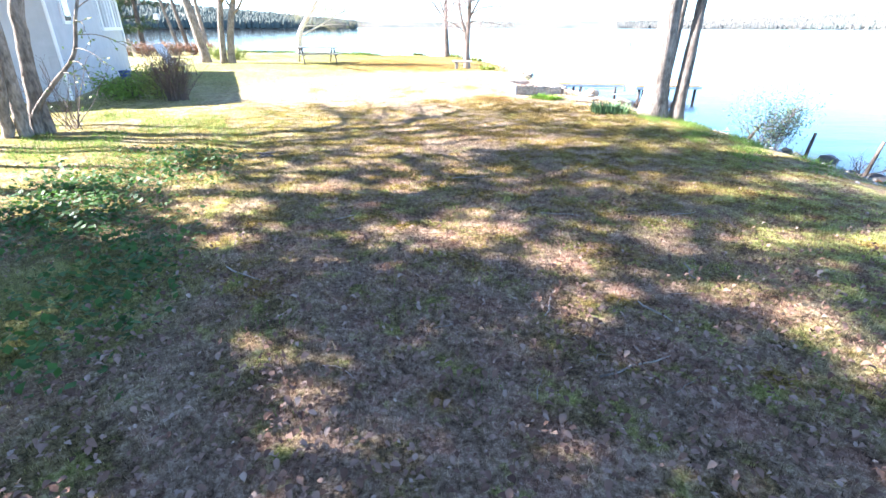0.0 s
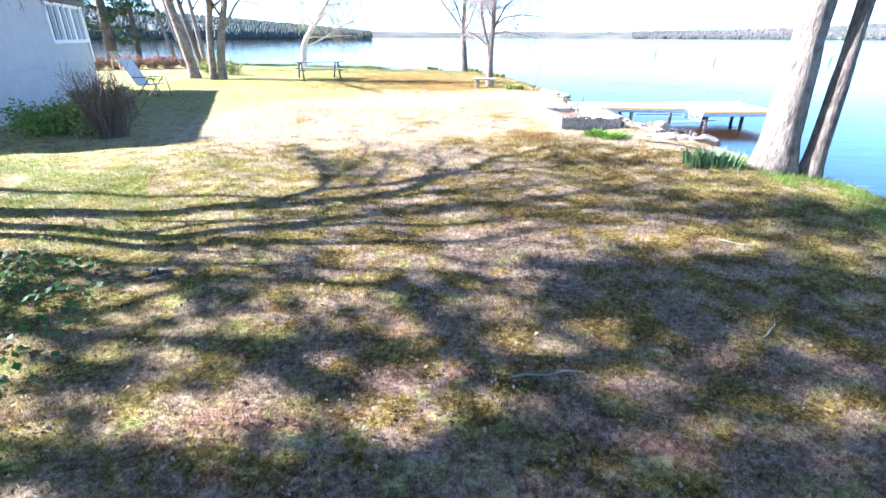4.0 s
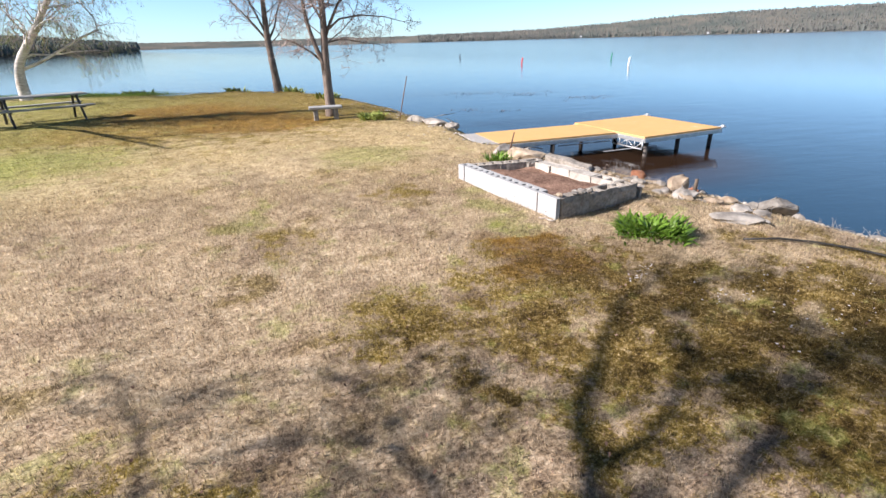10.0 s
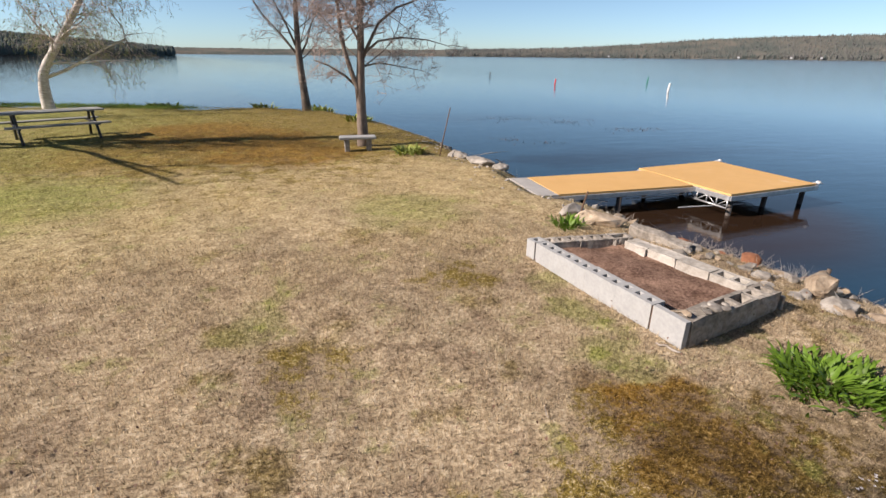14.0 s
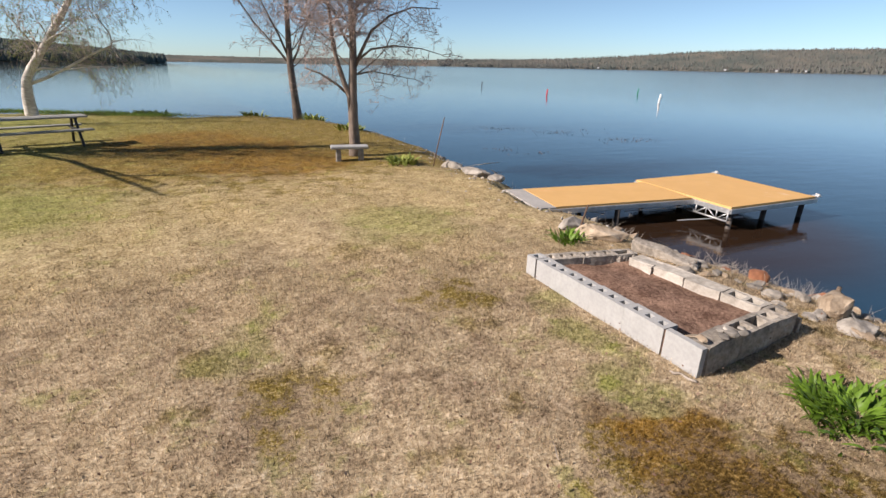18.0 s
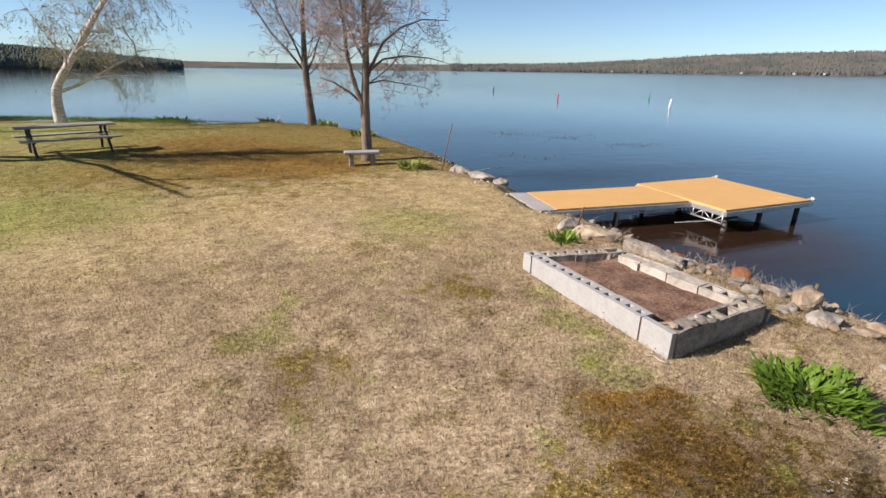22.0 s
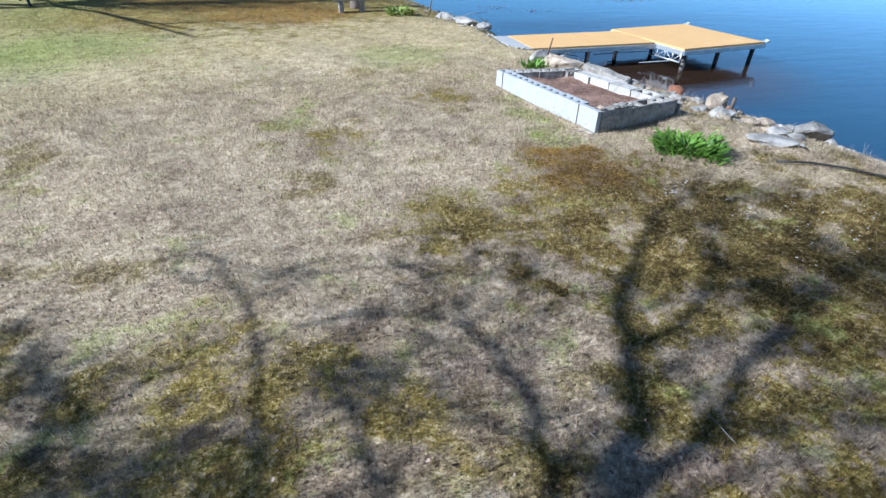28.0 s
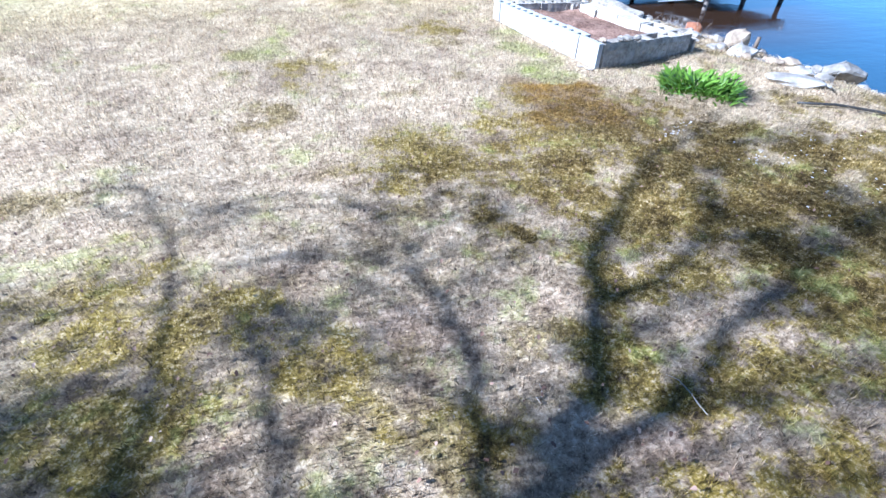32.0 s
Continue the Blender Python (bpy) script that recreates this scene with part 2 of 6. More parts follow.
    c = m.mix(c, olive, start * m.noise(1.5, 5, 0.7).step(0.46, 0.60) * 0.65)
    c = m.mix(c, russet, start * m.noise(2.2, 5, 0.7, stretch=(1, 1, 2)).step(0.49, 0.61) * 0.75)
    g1 = xx.step(-0.6, -3.6) * yy.step(12.5, 9.5) * 0.38
    g2 = yy.step(13.0, 24.0) * xx.step(-0.5, -8.0) * (mid * 1.5 - 0.05).clamp() * 0.7
    g4 = xx.step(-4.0, -7.5) * yy.step(9.0, 11.5) * yy.step(22.0, 19.0) * (mid * 1.3).clamp() * 0.8
    g3 = xx.step(1.8, 3.2) * yy.step(5.5, 3.5) * 0.6 + xx.step(2.6, 4.2) * yy.step(11.4, 10.0) * 0.5
    clumpy = m.noise(1.9, 5, 0.7)
    tufts = clumpy.step(0.53, 0.64) * (belt * 0.15 + 0.55) * mid.step(0.42, 0.58)
    spots = blob(1.35, 14.1, 0.45) * 0.75 + blob(1.5, 14.8, 0.42) * 0.8 + blob(1.45, 15.6, 0.4) * 0.7 + blob(-11.5, 24.0, 3.6) * 0.8 + blob(-14.0, 30.5, 4.0) * 0.7 + blob(0.55, 18.4, 1.3) * 0.75 + blob(-1.5, 15.4, 0.5) * 0.6 + blob(-5.2, 20.3, 2.2) * 0.7 + blob(-11.5, 32.5, 4.0) * 0.8 + blob(-2.5, 2.6, 1.2) * 0.7
    c = m.mix(c, fresh, (g1 * (mid * 1.7 - 0.2).clamp() + g2 * (rusty * -0.85 + 1.0) + g4 + g3 * mid.step(0.4, 0.6) + start * m.noise(3.0, 5, 0.7).step(0.55, 0.66) * 0.7 + tufts + spots * (mid + 0.25).clamp()).clamp())
    soil = m.ramp(tuft, (0.36, (0.045, 0.034, 0.026)), (0.48, (0.17, 0.13, 0.10)), (0.60, (0.36, 0.30, 0.24)))
    c = m.mix(c, soil, (z + (mid - 0.5) * 0.35).step(-0.22, -0.42) * 0.85)
    c = m.mix(c, (0.040, 0.027, 0.017), z.step(-0.56, -0.68))
    if blade:
        c = m.bright(c, m.island * 1.45 + 0.38)
    return c, fine, mid


ground_m = Mat("lawn_ground", rough=0.95, spec=0.15)
gc, gf, gm = lawn_colour(ground_m)
ground_m.base(gc).bump(gf * 0.65 + gm * 0.35, 0.7, 0.03)
blade_m = Mat("dry_grass_blades", rough=0.85, spec=0.2)
blade_m.base(lawn_colour(blade_m, True)[0]).thin(0.5)

water_m = Mat("lake_water", rough=0.045, spec=0.5)
wx, wy, wz = water_m.xyz()
# brown near the bank; round the dock its reflection's brown is painted in
sx, sy = wx - 6.6, (wy - 18.6) * 1.1
dock_dist = (sx * sx + sy * sy).op("SQRT")
water_m.base(water_m.mix((0.028, 0.016, 0.010), (0.011, 0.042, 0.076), (wx + wy * 0.25 + (water_m.noise(0.5, 3) - 0.5) * 2.0).step(7.6, 9.6) * dock_dist.step(1.9, 3.7)))
water_m.b.inputs["IOR"].default_value = 1.33
wr = water_m.noise(1.1, 3, 0.5, stretch=(0.7, 2.2, 1)) * 0.6 + water_m.noise(6.0, 3, 0.5, stretch=(1, 2.5, 1)) * 0.25
water_m.bump(wr, 0.16, 0.06)
out_far = (wx + wy * 0.25 + (water_m.noise(0.05, 3) - 0.5) * 12.0).step(14.0, 60.0)
water_m.gloss(out_far * 0.08 + 0.04)


def simple(name, dark, light, scale=8.0, rough=0.8, metal=0.0, bump=0.3, stretch=None, dist=0.01, rnd=0.3, local=True, spec=0.4, rough_var=0.15, thin=0.0):
    """A two-scale mottled surface."""
    m = Mat(name, rough, metal, spec)
    w = m.obj if local else m.pos
    a, b = m.noise(scale, 5, 0.65, w, stretch), m.noise(scale * 0.17, 3, 0.5, w)
    c = m.mix(dark, light, (a * 0.75 + b * 0.5 - 0.12).step(0.25, 0.75))
    c = m.bright(c, m.rand * rnd + (1.0 - rnd * 0.5))
    m.base(c).bump(a, bump, dist).gloss((b - 0.5) * rough_var * 2 + rough)
    if thin:
        m.thin(thin)
    return m.m


BARK = simple("grey_bark", (0.075, 0.058, 0.046), (0.34, 0.285, 0.235), 20.0, 0.92, bump=1.0, stretch=(1, 1, 0.3), dist=0.05)
BARK_MID = simple("brown_grey_bark", (0.10, 0.075, 0.06), (0.29, 0.23, 0.19), 18.0, 0.92, bump=0.8, stretch=(1, 1, 0.2), dist=0.02)
BARK_DARK = simple("dark_bark", (0.045, 0.036, 0.03), (0.19, 0.155, 0.13), 16.0, 0.92, bump=0.9, stretch=(1, 1, 0.2), dist=0.02)
BIRCH = simple("birch_bark", (0.30, 0.25, 0.21), (0.80, 0.76, 0.71), 9.0, 0.75, bump=0.3, stretch=(0.5, 0.5, 2.0))
TWIG = simple("bare_twigs", (0.06, 0.042, 0.034), (0.19, 0.14, 0.115), 20.0, 0.85, bump=0.1)
# lens haze is mixed into these twig and bud colours, so both are pale
TWIG_RED = simple("reddish_twigs", (0.33, 0.25, 0.22), (0.57, 0.47, 0.43), 20.0, 0.85, bump=0.1)
BUD = simple("reddish_buds", (0.40, 0.28, 0.23), (0.60, 0.46, 0.40), 5.0, 0.8, bump=0.0)
LEAF = simple("fresh_leaves", (0.075, 0.14, 0.022), (0.20, 0.30, 0.06), 6.0, 0.6, bump=0.1, rnd=0.5, thin=0.4)
LUSH = simple("lush_grass", (0.055, 0.115, 0.016), (0.20, 0.29, 0.06), 2.0, 0.7, bump=0.0, local=False, thin=0.45)
COVER = simple("ground_cover_leaves", (0.020, 0.070, 0.010), (0.075, 0.165, 0.028), 6.0, 0.6, bump=0.1, rnd=0.5, local=False, thin=0.35)
HEDGE = simple("rusty_hedge_leaves", (0.13, 0.062, 0.035), (0.34, 0.19, 0.11), 5.0, 0.85, bump=0.0)
TUB = simple("faded_blue_plastic", (0.030, 0.055, 0.16), (0.05, 0.085, 0.23), 5.0, 0.5, bump=0.05)
PETAL = simple("pale_petals", (0.60, 0.58, 0.60), (0.78, 0.76, 0.78), 5.0, 0.7, bump=0.0)
IRIS = simple("iris_leaves", (0.065, 0.155, 0.014), (0.23, 0.37, 0.05), 9.0, 0.5, bump=0.1, rnd=0.6, thin=0.35)
BLADE_LEAF = simple("blue_green_blades", (0.035, 0.085, 0.035), (0.13, 0.22, 0.10), 9.0, 0.5, bump=0.1, rnd=0.6)
YELLOW_LEAF = simple("yellow_green_leaves", (0.16, 0.21, 0.035), (0.34, 0.38, 0.10), 6.0, 0.6, bump=0.1, rnd=0.4)
NEEDLE = simple("pine_needles", (0.030, 0.056, 0.022), (0.10, 0.15, 0.055), 3.0, 0.8, bump=0.2)
CONC = simple("weathered_concrete", (0.315, 0.322, 0.326), (0.40, 0.407, 0.41), 30.0, 0.93, bump=0.25, dist=0.004, rnd=0.0, local=False, spec=0.2)
CONC_OLD = simple("stained_concrete", (0.17, 0.150, 0.126), (0.45, 0.412, 0.365), 22.0, 0.95, bump=0.7, dist=0.01, rnd=0.35, spec=0.2)
SOIL = simple("garden_soil", (0.085, 0.045, 0.032), (0.40, 0.26, 0.195), 34.0, 0.97, bump=1.0, dist=0.02, spec=0.1)
CONC_PALE = simple("sun_bleached_concrete", (0.30, 0.275, 0.24), (0.56, 0.525, 0.475), 18.0, 0.95, bump=0.6, dist=0.01, rnd=0.3, spec=0.2)
ROCK = simple("grey_rock", (0.13, 0.118, 0.104), (0.42, 0.39, 0.35), 7.0, 0.88, bump=0.6, dist=0.02, rnd=0.7)
ROCK_DARK = simple("dark_wet_rock", (0.03, 0.03, 0.03), (0.11, 0.105, 0.10), 7.0, 0.6, bump=0.6, dist=0.02, rnd=0.3)
ROCK_TAN = simple("tan_rock", (0.20, 0.145, 0.095), (0.52, 0.43, 0.33), 8.0, 0.88, bump=0.6, dist=0.02, rnd=0.3)
ROCK_RED = simple("rusty_rock", (0.17, 0.065, 0.035), (0.38, 0.17, 0.09), 7.0, 0.85, bump=0.6, dist=0.02)
WEED = simple("brown_water_weed", (0.05, 0.035, 0.03), (0.13, 0.09, 0.075), 6.0, 0.8, bump=0.0)
DECK = simple("tan_decking", (0.56, 0.33, 0.12), (0.68, 0.425, 0.175), 3.0, 0.62, bump=0.1, rnd=0.05, spec=0.3)
DECK_WORN = Mat("worn_tan_decking", 0.62, 0.0, 0.3)
dw = DECK_WORN.noise(1.1, 5, 0.65).step(0.60, 0.72) * DECK_WORN.noise(9.0, 4, 0.7).step(0.40, 0.62)
DECK_WORN.base(DECK_WORN.mix(DECK_WORN.mix((0.56, 0.33, 0.12), (0.68, 0.425, 0.175), DECK_WORN.noise(3.0, 5)), (0.74, 0.60, 0.46), dw * 0.5))
DECK = DECK_WORN.m
ALU = simple("dull_aluminium", (0.42, 0.43, 0.44), (0.66, 0.67, 0.68), 12.0, 0.45, metal=0.7, bump=0.1)
RAMP = simple("grey_ramp_board", (0.30, 0.29, 0.28), (0.50, 0.49, 0.47), 14.0, 0.85, bump=0.3, stretch=(1, 5, 1))
POST = simple("dark_dock_post", (0.035, 0.03, 0.028), (0.11, 0.095, 0.085), 14.0, 0.7, bump=0.3)
OLDWOOD = simple("silvered_wood", (0.17, 0.145, 0.12), (0.42, 0.375, 0.33), 18.0, 0.9, bump=0.5, stretch=(0.12, 1, 1))
BOARD_GREEN = simple("painted_table_boards", (0.20, 0.205, 0.19), (0.40, 0.40, 0.37), 14.0, 0.8, bump=0.3, stretch=(0.15, 1, 1))
DARKMETAL = simple("dark_metal", (0.02, 0.02, 0.022), (0.06, 0.06, 0.062), 12.0, 0.5, metal=0.3, bump=0.1)
STAKE = simple("weathered_stake", (0.045, 0.035, 0.028), (0.17, 0.13, 0.10), 22.0, 0.9, bump=0.6, stretch=(1, 1, 0.15))
RUST = simple("rusty_rod", (0.07, 0.04, 0.028), (0.20, 0.12, 0.08), 30.0, 0.85, bump=0.3)
SIDING = simple("pale_grey_siding", (0.39, 0.408, 0.425), (0.49, 0.508, 0.525), 2.0, 0.75, bump=0.1, rnd=0.08)
FOUND = simple("painted_foundation", (0.353, 0.360, 0.367), (0.439, 0.446, 0.454), 3.0, 0.85, bump=0.25)
WHITE = simple("white_trim_paint", (0.70, 0.70, 0.69), (0.82, 0.82, 0.81), 4.0, 0.55, bump=0.05)
ROOF = simple("dark_shingles", (0.06, 0.055, 0.055), (0.16, 0.15, 0.145), 20.0, 0.95, bump=0.5)
SLING = simple("pale_sling_fabric", (0.46, 0.45, 0.45), (0.62, 0.60, 0.60), 60.0, 0.85, bump=0.2)
HOSE = simple("black_hose", (0.012, 0.012, 0.012), (0.035, 0.034, 0.032), 20.0, 0.55, bump=0.1)
RED = simple("red_buoy_paint", (0.50, 0.03, 0.04), (0.62, 0.06, 0.06), 3.0, 0.5, bump=0.0)
GREEN = simple("green_buoy_paint", (0.01, 0.20, 0.12), (0.02, 0.28, 0.17), 3.0, 0.5, bump=0.0)
WHITEP = simple("white_buoy_paint", (0.72, 0.72, 0.70), (0.82, 0.82, 0.80), 3.0, 0.5, bump=0.0)
PEBBLE = simple("pale_pebbles", (0.22, 0.20, 0.175), (0.50, 0.465, 0.42), 9.0, 0.9, bump=0.3, local=False)
DEADLEAF = Mat("dead_leaves", rough=0.85, spec=0.25)
DEADLEAF.base(DEADLEAF.ramp(DEADLEAF.island, (0.0, (0.085, 0.046, 0.032)), (0.5, (0.19, 0.112, 0.080)), (0.9, (0.27, 0.18, 0.138)), (1.0, (0.33, 0.25, 0.20))))
glass_m = Mat("window_glass", rough=0.03, spec=0.6)
glass_m.base((0.018, 0.022, 0.028))
GLASS = glass_m.m


# woods colours with distance haze put into them: pale, cool, low in contrast
def hazy_woods_mat(name, a, b, c):
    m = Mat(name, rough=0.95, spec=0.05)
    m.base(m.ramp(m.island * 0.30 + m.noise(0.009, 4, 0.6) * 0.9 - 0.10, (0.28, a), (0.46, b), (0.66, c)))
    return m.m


WOODS_FAR = hazy_woods_mat("hazy_far_woods", (0.062, 0.086, 0.080), (0.104, 0.112, 0.103), (0.155, 0.144, 0.124))
WOODS_MID = hazy_woods_mat("wooded_point", (0.115, 0.138, 0.128), (0.150, 0.166, 0.150), (0.195, 0.192, 0.168))

# ---- mesh helpers ----
def mesh_from(name, verts, faces, mats, smooth=False, mat_idx=None):
    me = bpy.data.meshes.new(name)
    me.from_pydata(verts, [], faces)
    for mm in (mats if isinstance(mats, (list, tuple)) else [mats]):
        me.materials.append(mm)
    if smooth:
        me.polygons.foreach_set("use_smooth", [True] * len(me.polygons))
    if mat_idx is not None:
        me.polygons.foreach_set("material_index", mat_idx)
    me.update()
    return me


class Geo:
    """Collects boxes, tubes and other pieces of ONE part."""
    def __init__(self):
        self.v, self.f = [], []

    def add(self, verts, faces):
        o = len(self.v)
        self.v.extend(tuple(p) for p in verts)
        self.f.extend(tuple(i + o for i in q) for q in faces)
        return self

    def box(self, c, s, m=None, bev=0.006):
        """A box with chamfered edges."""
        bm = bmesh.new()
        bmesh.ops.create_cube(bm, size=1.0, matrix=Matrix.Diagonal((*s, 1)))
        if bev:
            bmesh.ops.bevel(bm, geom=bm.edges[:], offset=min(bev, min(s) * 0.4), segments=1, affect="EDGES", profile=0.5)
        t = (m or Matrix()) @ Matrix.Translation(c)
        idx = {v: i for i, v in enumerate(bm.verts)}
        self.add([t @ v.co for v in bm.verts], [[idx[v] for v in f.verts] for f in bm.faces])
        bm.free()
        return self

    def tube(self, pts, radii, k=6, cap=True):
        pts = [Vector(p) for p in pts]
        n = len(pts)
        if not hasattr(radii, "__len__"):
            radii = [radii] * n
        verts, faces = [], []
        side = None
        for i in range(n):
            d = (pts[min(i + 1, n - 1)] - pts[max(i - 1, 0)]).normalized()
            ref = side if side is not None else (Vector((1, 0, 0)) if abs(d.x) < 0.8 else Vector((0, 1, 0)))
            u = ref - d * ref.dot(d)
            u = u.normalized() if u.length > 1e-6 else d.orthogonal().normalized()
            side = u
            w = d.cross(u)
            for j in range(k):
                a = 2 * math.pi * j / k
                verts.append(pts[i] + (u * math.cos(a) + w * math.sin(a)) * radii[i])
        for i in range(n - 1):
            for j in range(k):
                a, b = i * k + j, i * k + (j + 1) % k
                faces.append((a, b, b + k, a + k))
        if cap:
            faces.append(tuple(range(k - 1, -1, -1)))
            faces.append(tuple((n - 1) * k + j for j in range(k)))
        return self.add(verts, faces)

    def mesh(self, name, mat, smooth=False):
        return mesh_from(name, self.v, self.f, mat, smooth)


def empty(name, m, label, category, group="", kind=""):
    e = new(name)
    e.empty_display_size = 0.1
    e.matrix_basis = m
    return tagged(e, label, category, group, kind)


def part(name, data, parent, label="", m=None, kind=""):
    """One mesh under a thing or under a part."""
    ob = new(name, data)
    ob.parent = parent
    if m is not None:
        ob.matrix_basis = m
    if label or kind:
        tagged(ob, label, kind=kind)
    return ob


def thing(name, data, m, label, category, group="", kind=""):
    ob = new(name, data)
    ob.matrix_basis = m
    return tagged(ob, label, category, group, kind)


rng = random.Random(7)
nrng = np.random.default_rng(11)

# ---- the ground: one sheet, lawn and lake bed ----
SHORE = [(60, -1500), (22, -120), (11, -30), (8.6, -8), (7.9, 2), (7.5, 7.5), (7.1, 10), (6.4, 12.6), (6.0, 14.4), (5.7, 15.6), (5.15, 17.0), (4.6, 18.3),
         (4.05, 20.4), (4.0, 23.2), (3.9, 26), (3.0, 29.8), (1.6, 33.3), (-0.4, 35.6), (-3.4, 36.6), (-8.5, 38.6), (-14, 40.5), (-24, 43), (-50, 47), (-140, 90), (-400, 170), (-1500, 300)]


def shore_distance(px, py):
    """Metres inland of the water's edge (minus: out on the lake)."""
    best, sign = np.full(px.shape, 1e9), np.ones(px.shape)
    for (ax, ay), (bx, by) in zip(SHORE, SHORE[1:]):
        dx, dy = bx - ax, by - ay
        t = np.clip(((px - ax) * dx + (py - ay) * dy) / (dx * dx + dy * dy), 0, 1)
        qx, qy = ax + t * dx, ay + t * dy
        d = np.hypot(px - qx, py - qy)
        s = np.where(dx * (py - ay) - dy * (px - ax) > 0, 1.0, -1.0)
        take = d < best
        best, sign = np.where(take, d, best), np.where(take, s, sign)
    return best * sign


def ground_z(px, py):
    px, py = np.asarray(px, float), np.asarray(py, float)
    s = shore_distance(px, py)
    width = np.interp(py, [-5, 6, 11, 13.5, 17, 18.2, 19, 20.4, 21.5, 23, 28, 34, 40], [4.2, 3.7, 3.25, 3.2, 2.7, 1.7, 1.1, 1.1, 1.8, 2.2, 2.0, 1.6, 1.8])
    t = np.clip(s / width, 0, 1)
    prof = 1 - (1 - t) ** 2.0
    prof = prof * prof * (3 - 2 * prof) * 0.55 + prof * 0.45
    z = np.where(s > 0, WATER - 0.05 + (0.05 - WATER) * prof, WATER - 0.05 + np.maximum(s * 0.22, -2.0))
    # hollow under the shore end of the dock
    hollow = np.clip((px - 2.92) / 0.3, 0, 1) * np.clip((py - 18.05 - 0.6 * np.clip(3.9 - px, 0, 1)) / 0.4, 0, 1) * np.clip((20.75 - py) / 0.3, 0, 1) * np.clip((4.9 - px) / 0.4, 0, 1)
    z = z + (np.minimum(z, -0.40) - z) * hollow
    bumps = 0.018 * np.sin(px * 1.7 + 0.6 * np.sin(py * 1.1)) * np.sin(py * 1.45 + 1.0) + 0.012 * np.sin(px * 3.9 + py * 2.3)
    inland = np.clip((-px - 25) / 60, 0, 1) * 3.0 * np.clip((35 - py) / 30, 0, 1)
    return z + bumps * np.clip(s / 1.5, 0, 1) + np.where(s > 0, inland, 0) - 0.0


def gz(x, y):
    return float(ground_z(np.array([x]), np.array([y]))[0])


def spaced(near_lo, near_hi, step, far_lo, far_hi):
    core = np.arange(near_lo, near_hi + 1e-6, step)
    out, g, p = [], step, near_hi
    while p < far_hi:
        g *= 1.22
        p = min(p + g, far_hi)
        out.append(p)
    low, g, p = [], step, near_lo
    while p > far_lo:
        g *= 1.22
        p = max(p - g, far_lo)
        low.append(p)
    return np.array(low[::-1] + list(core) + out)


gx, gy = spaced(-6, 8.4, 0.16, -3000, 3000), spaced(-1, 26, 0.16, -3000, 3000)
GX, GY = np.meshgrid(gx, gy)
GZ = ground_z(GX, GY)
nx, ny = len(gx), len(gy)
gv = np.stack([GX.ravel(), GY.ravel(), GZ.ravel()], 1)
ii = (np.arange(ny - 1)[:, None] * nx + np.arange(nx - 1)[None]).ravel()
gf_ = np.stack([ii, ii + 1, ii + nx + 1, ii + nx], 1)
ground_me = mesh_from("ground", gv.tolist(), gf_.tolist(), ground_m.m, True)
ground = thing("ground", ground_me, Matrix(), "sloping lakeside lawn of straw-coloured spring grass and moss", "ground", kind="structure")

water_me = mesh_from("water", [(-3200, -3200, WATER), (3200, -3200, WATER), (3200, 3200, WATER), (-3200, 3200, WATER)], [(0, 1, 2, 3)], water_m.m)
water = thing("water", water_me, Matrix(), "calm blue lake with faint ripples", "water", kind="structure")


# ---- grass blades over the near lawn ----
def blades(name, count, x0, x1, y0, y1, length, width, mat, label, lie=0.5, keep=None, cat="grass", fade=1.5):
    px, py = nrng.uniform(x0, x1, count), nrng.uniform(y0, y1, count)
    s = shore_distance(px, py)
    ok = s > 0.9
    edge = np.minimum.reduce([px - x0, x1 - px, py - y0, y1 - py])
    ok &= edge > fade * nrng.random(count)
    if keep is not None:
        ok &= keep(px, py)
    px, py = px[ok], py[ok]
    n = len(px)
    pz = ground_z(px, py)
    a, b = nrng.uniform(0, 2 * np.pi, n), nrng.uniform(0, 2 * np.pi, n)
    ln = length * nrng.uniform(0.5, 1.35, n)
    up = np.clip(nrng.normal(1 - lie, 0.25, n), 0.08, 1.0)
    ux, uy = np.cos(a) * np.sqrt(1 - up * up), np.sin(a) * np.sqrt(1 - up * up)
    w = width * nrng.uniform(0.6, 1.4, n)
    base = np.stack([px, py, pz - 0.004], 1)
    side = np.stack([np.cos(b) * w, np.sin(b) * w, np.zeros(n)], 1)
    tip = base + np.stack([ux, uy, up], 1) * ln[:, None]
    v = np.stack([base - side, base + side, tip], 1).reshape(-1, 3)
    me = bpy.data.meshes.new(name)
    me.vertices.add(3 * n)
    me.vertices.foreach_set("co", v.astype(np.float32).ravel())
    me.loops.add(3 * n)
    me.loops.foreach_set("vertex_index", np.arange(3 * n, dtype=np.int32))
    me.polygons.add(n)
    me.polygons.foreach_set("loop_start", np.arange(0, 3 * n, 3, dtype=np.int32))
    me.update(calc_edges=True)
    me.materials.append(mat)
    return thing(name, me, Matrix(), label, cat, kind="stuff")


blades("lawn_grass", 980000, -5.6, 5.4, -0.6, 18.0, 0.044, 0.0023, blade_m.m, "matted straw-coloured lawn grass with green tufts", 0.18)
blades("far_lawn_grass", 170000, -14.0, 5.0, 15.5, 38.0, 0.055, 0.0042, blade_m.m, "sunlit lawn grass towards the point", 0.4)
blades("side_grass", 110000, -14.0, -3.6, 2.5, 18.0, 0.06, 0.0036, blade_m.m, "shaded lawn grass beside the house", 0.5)

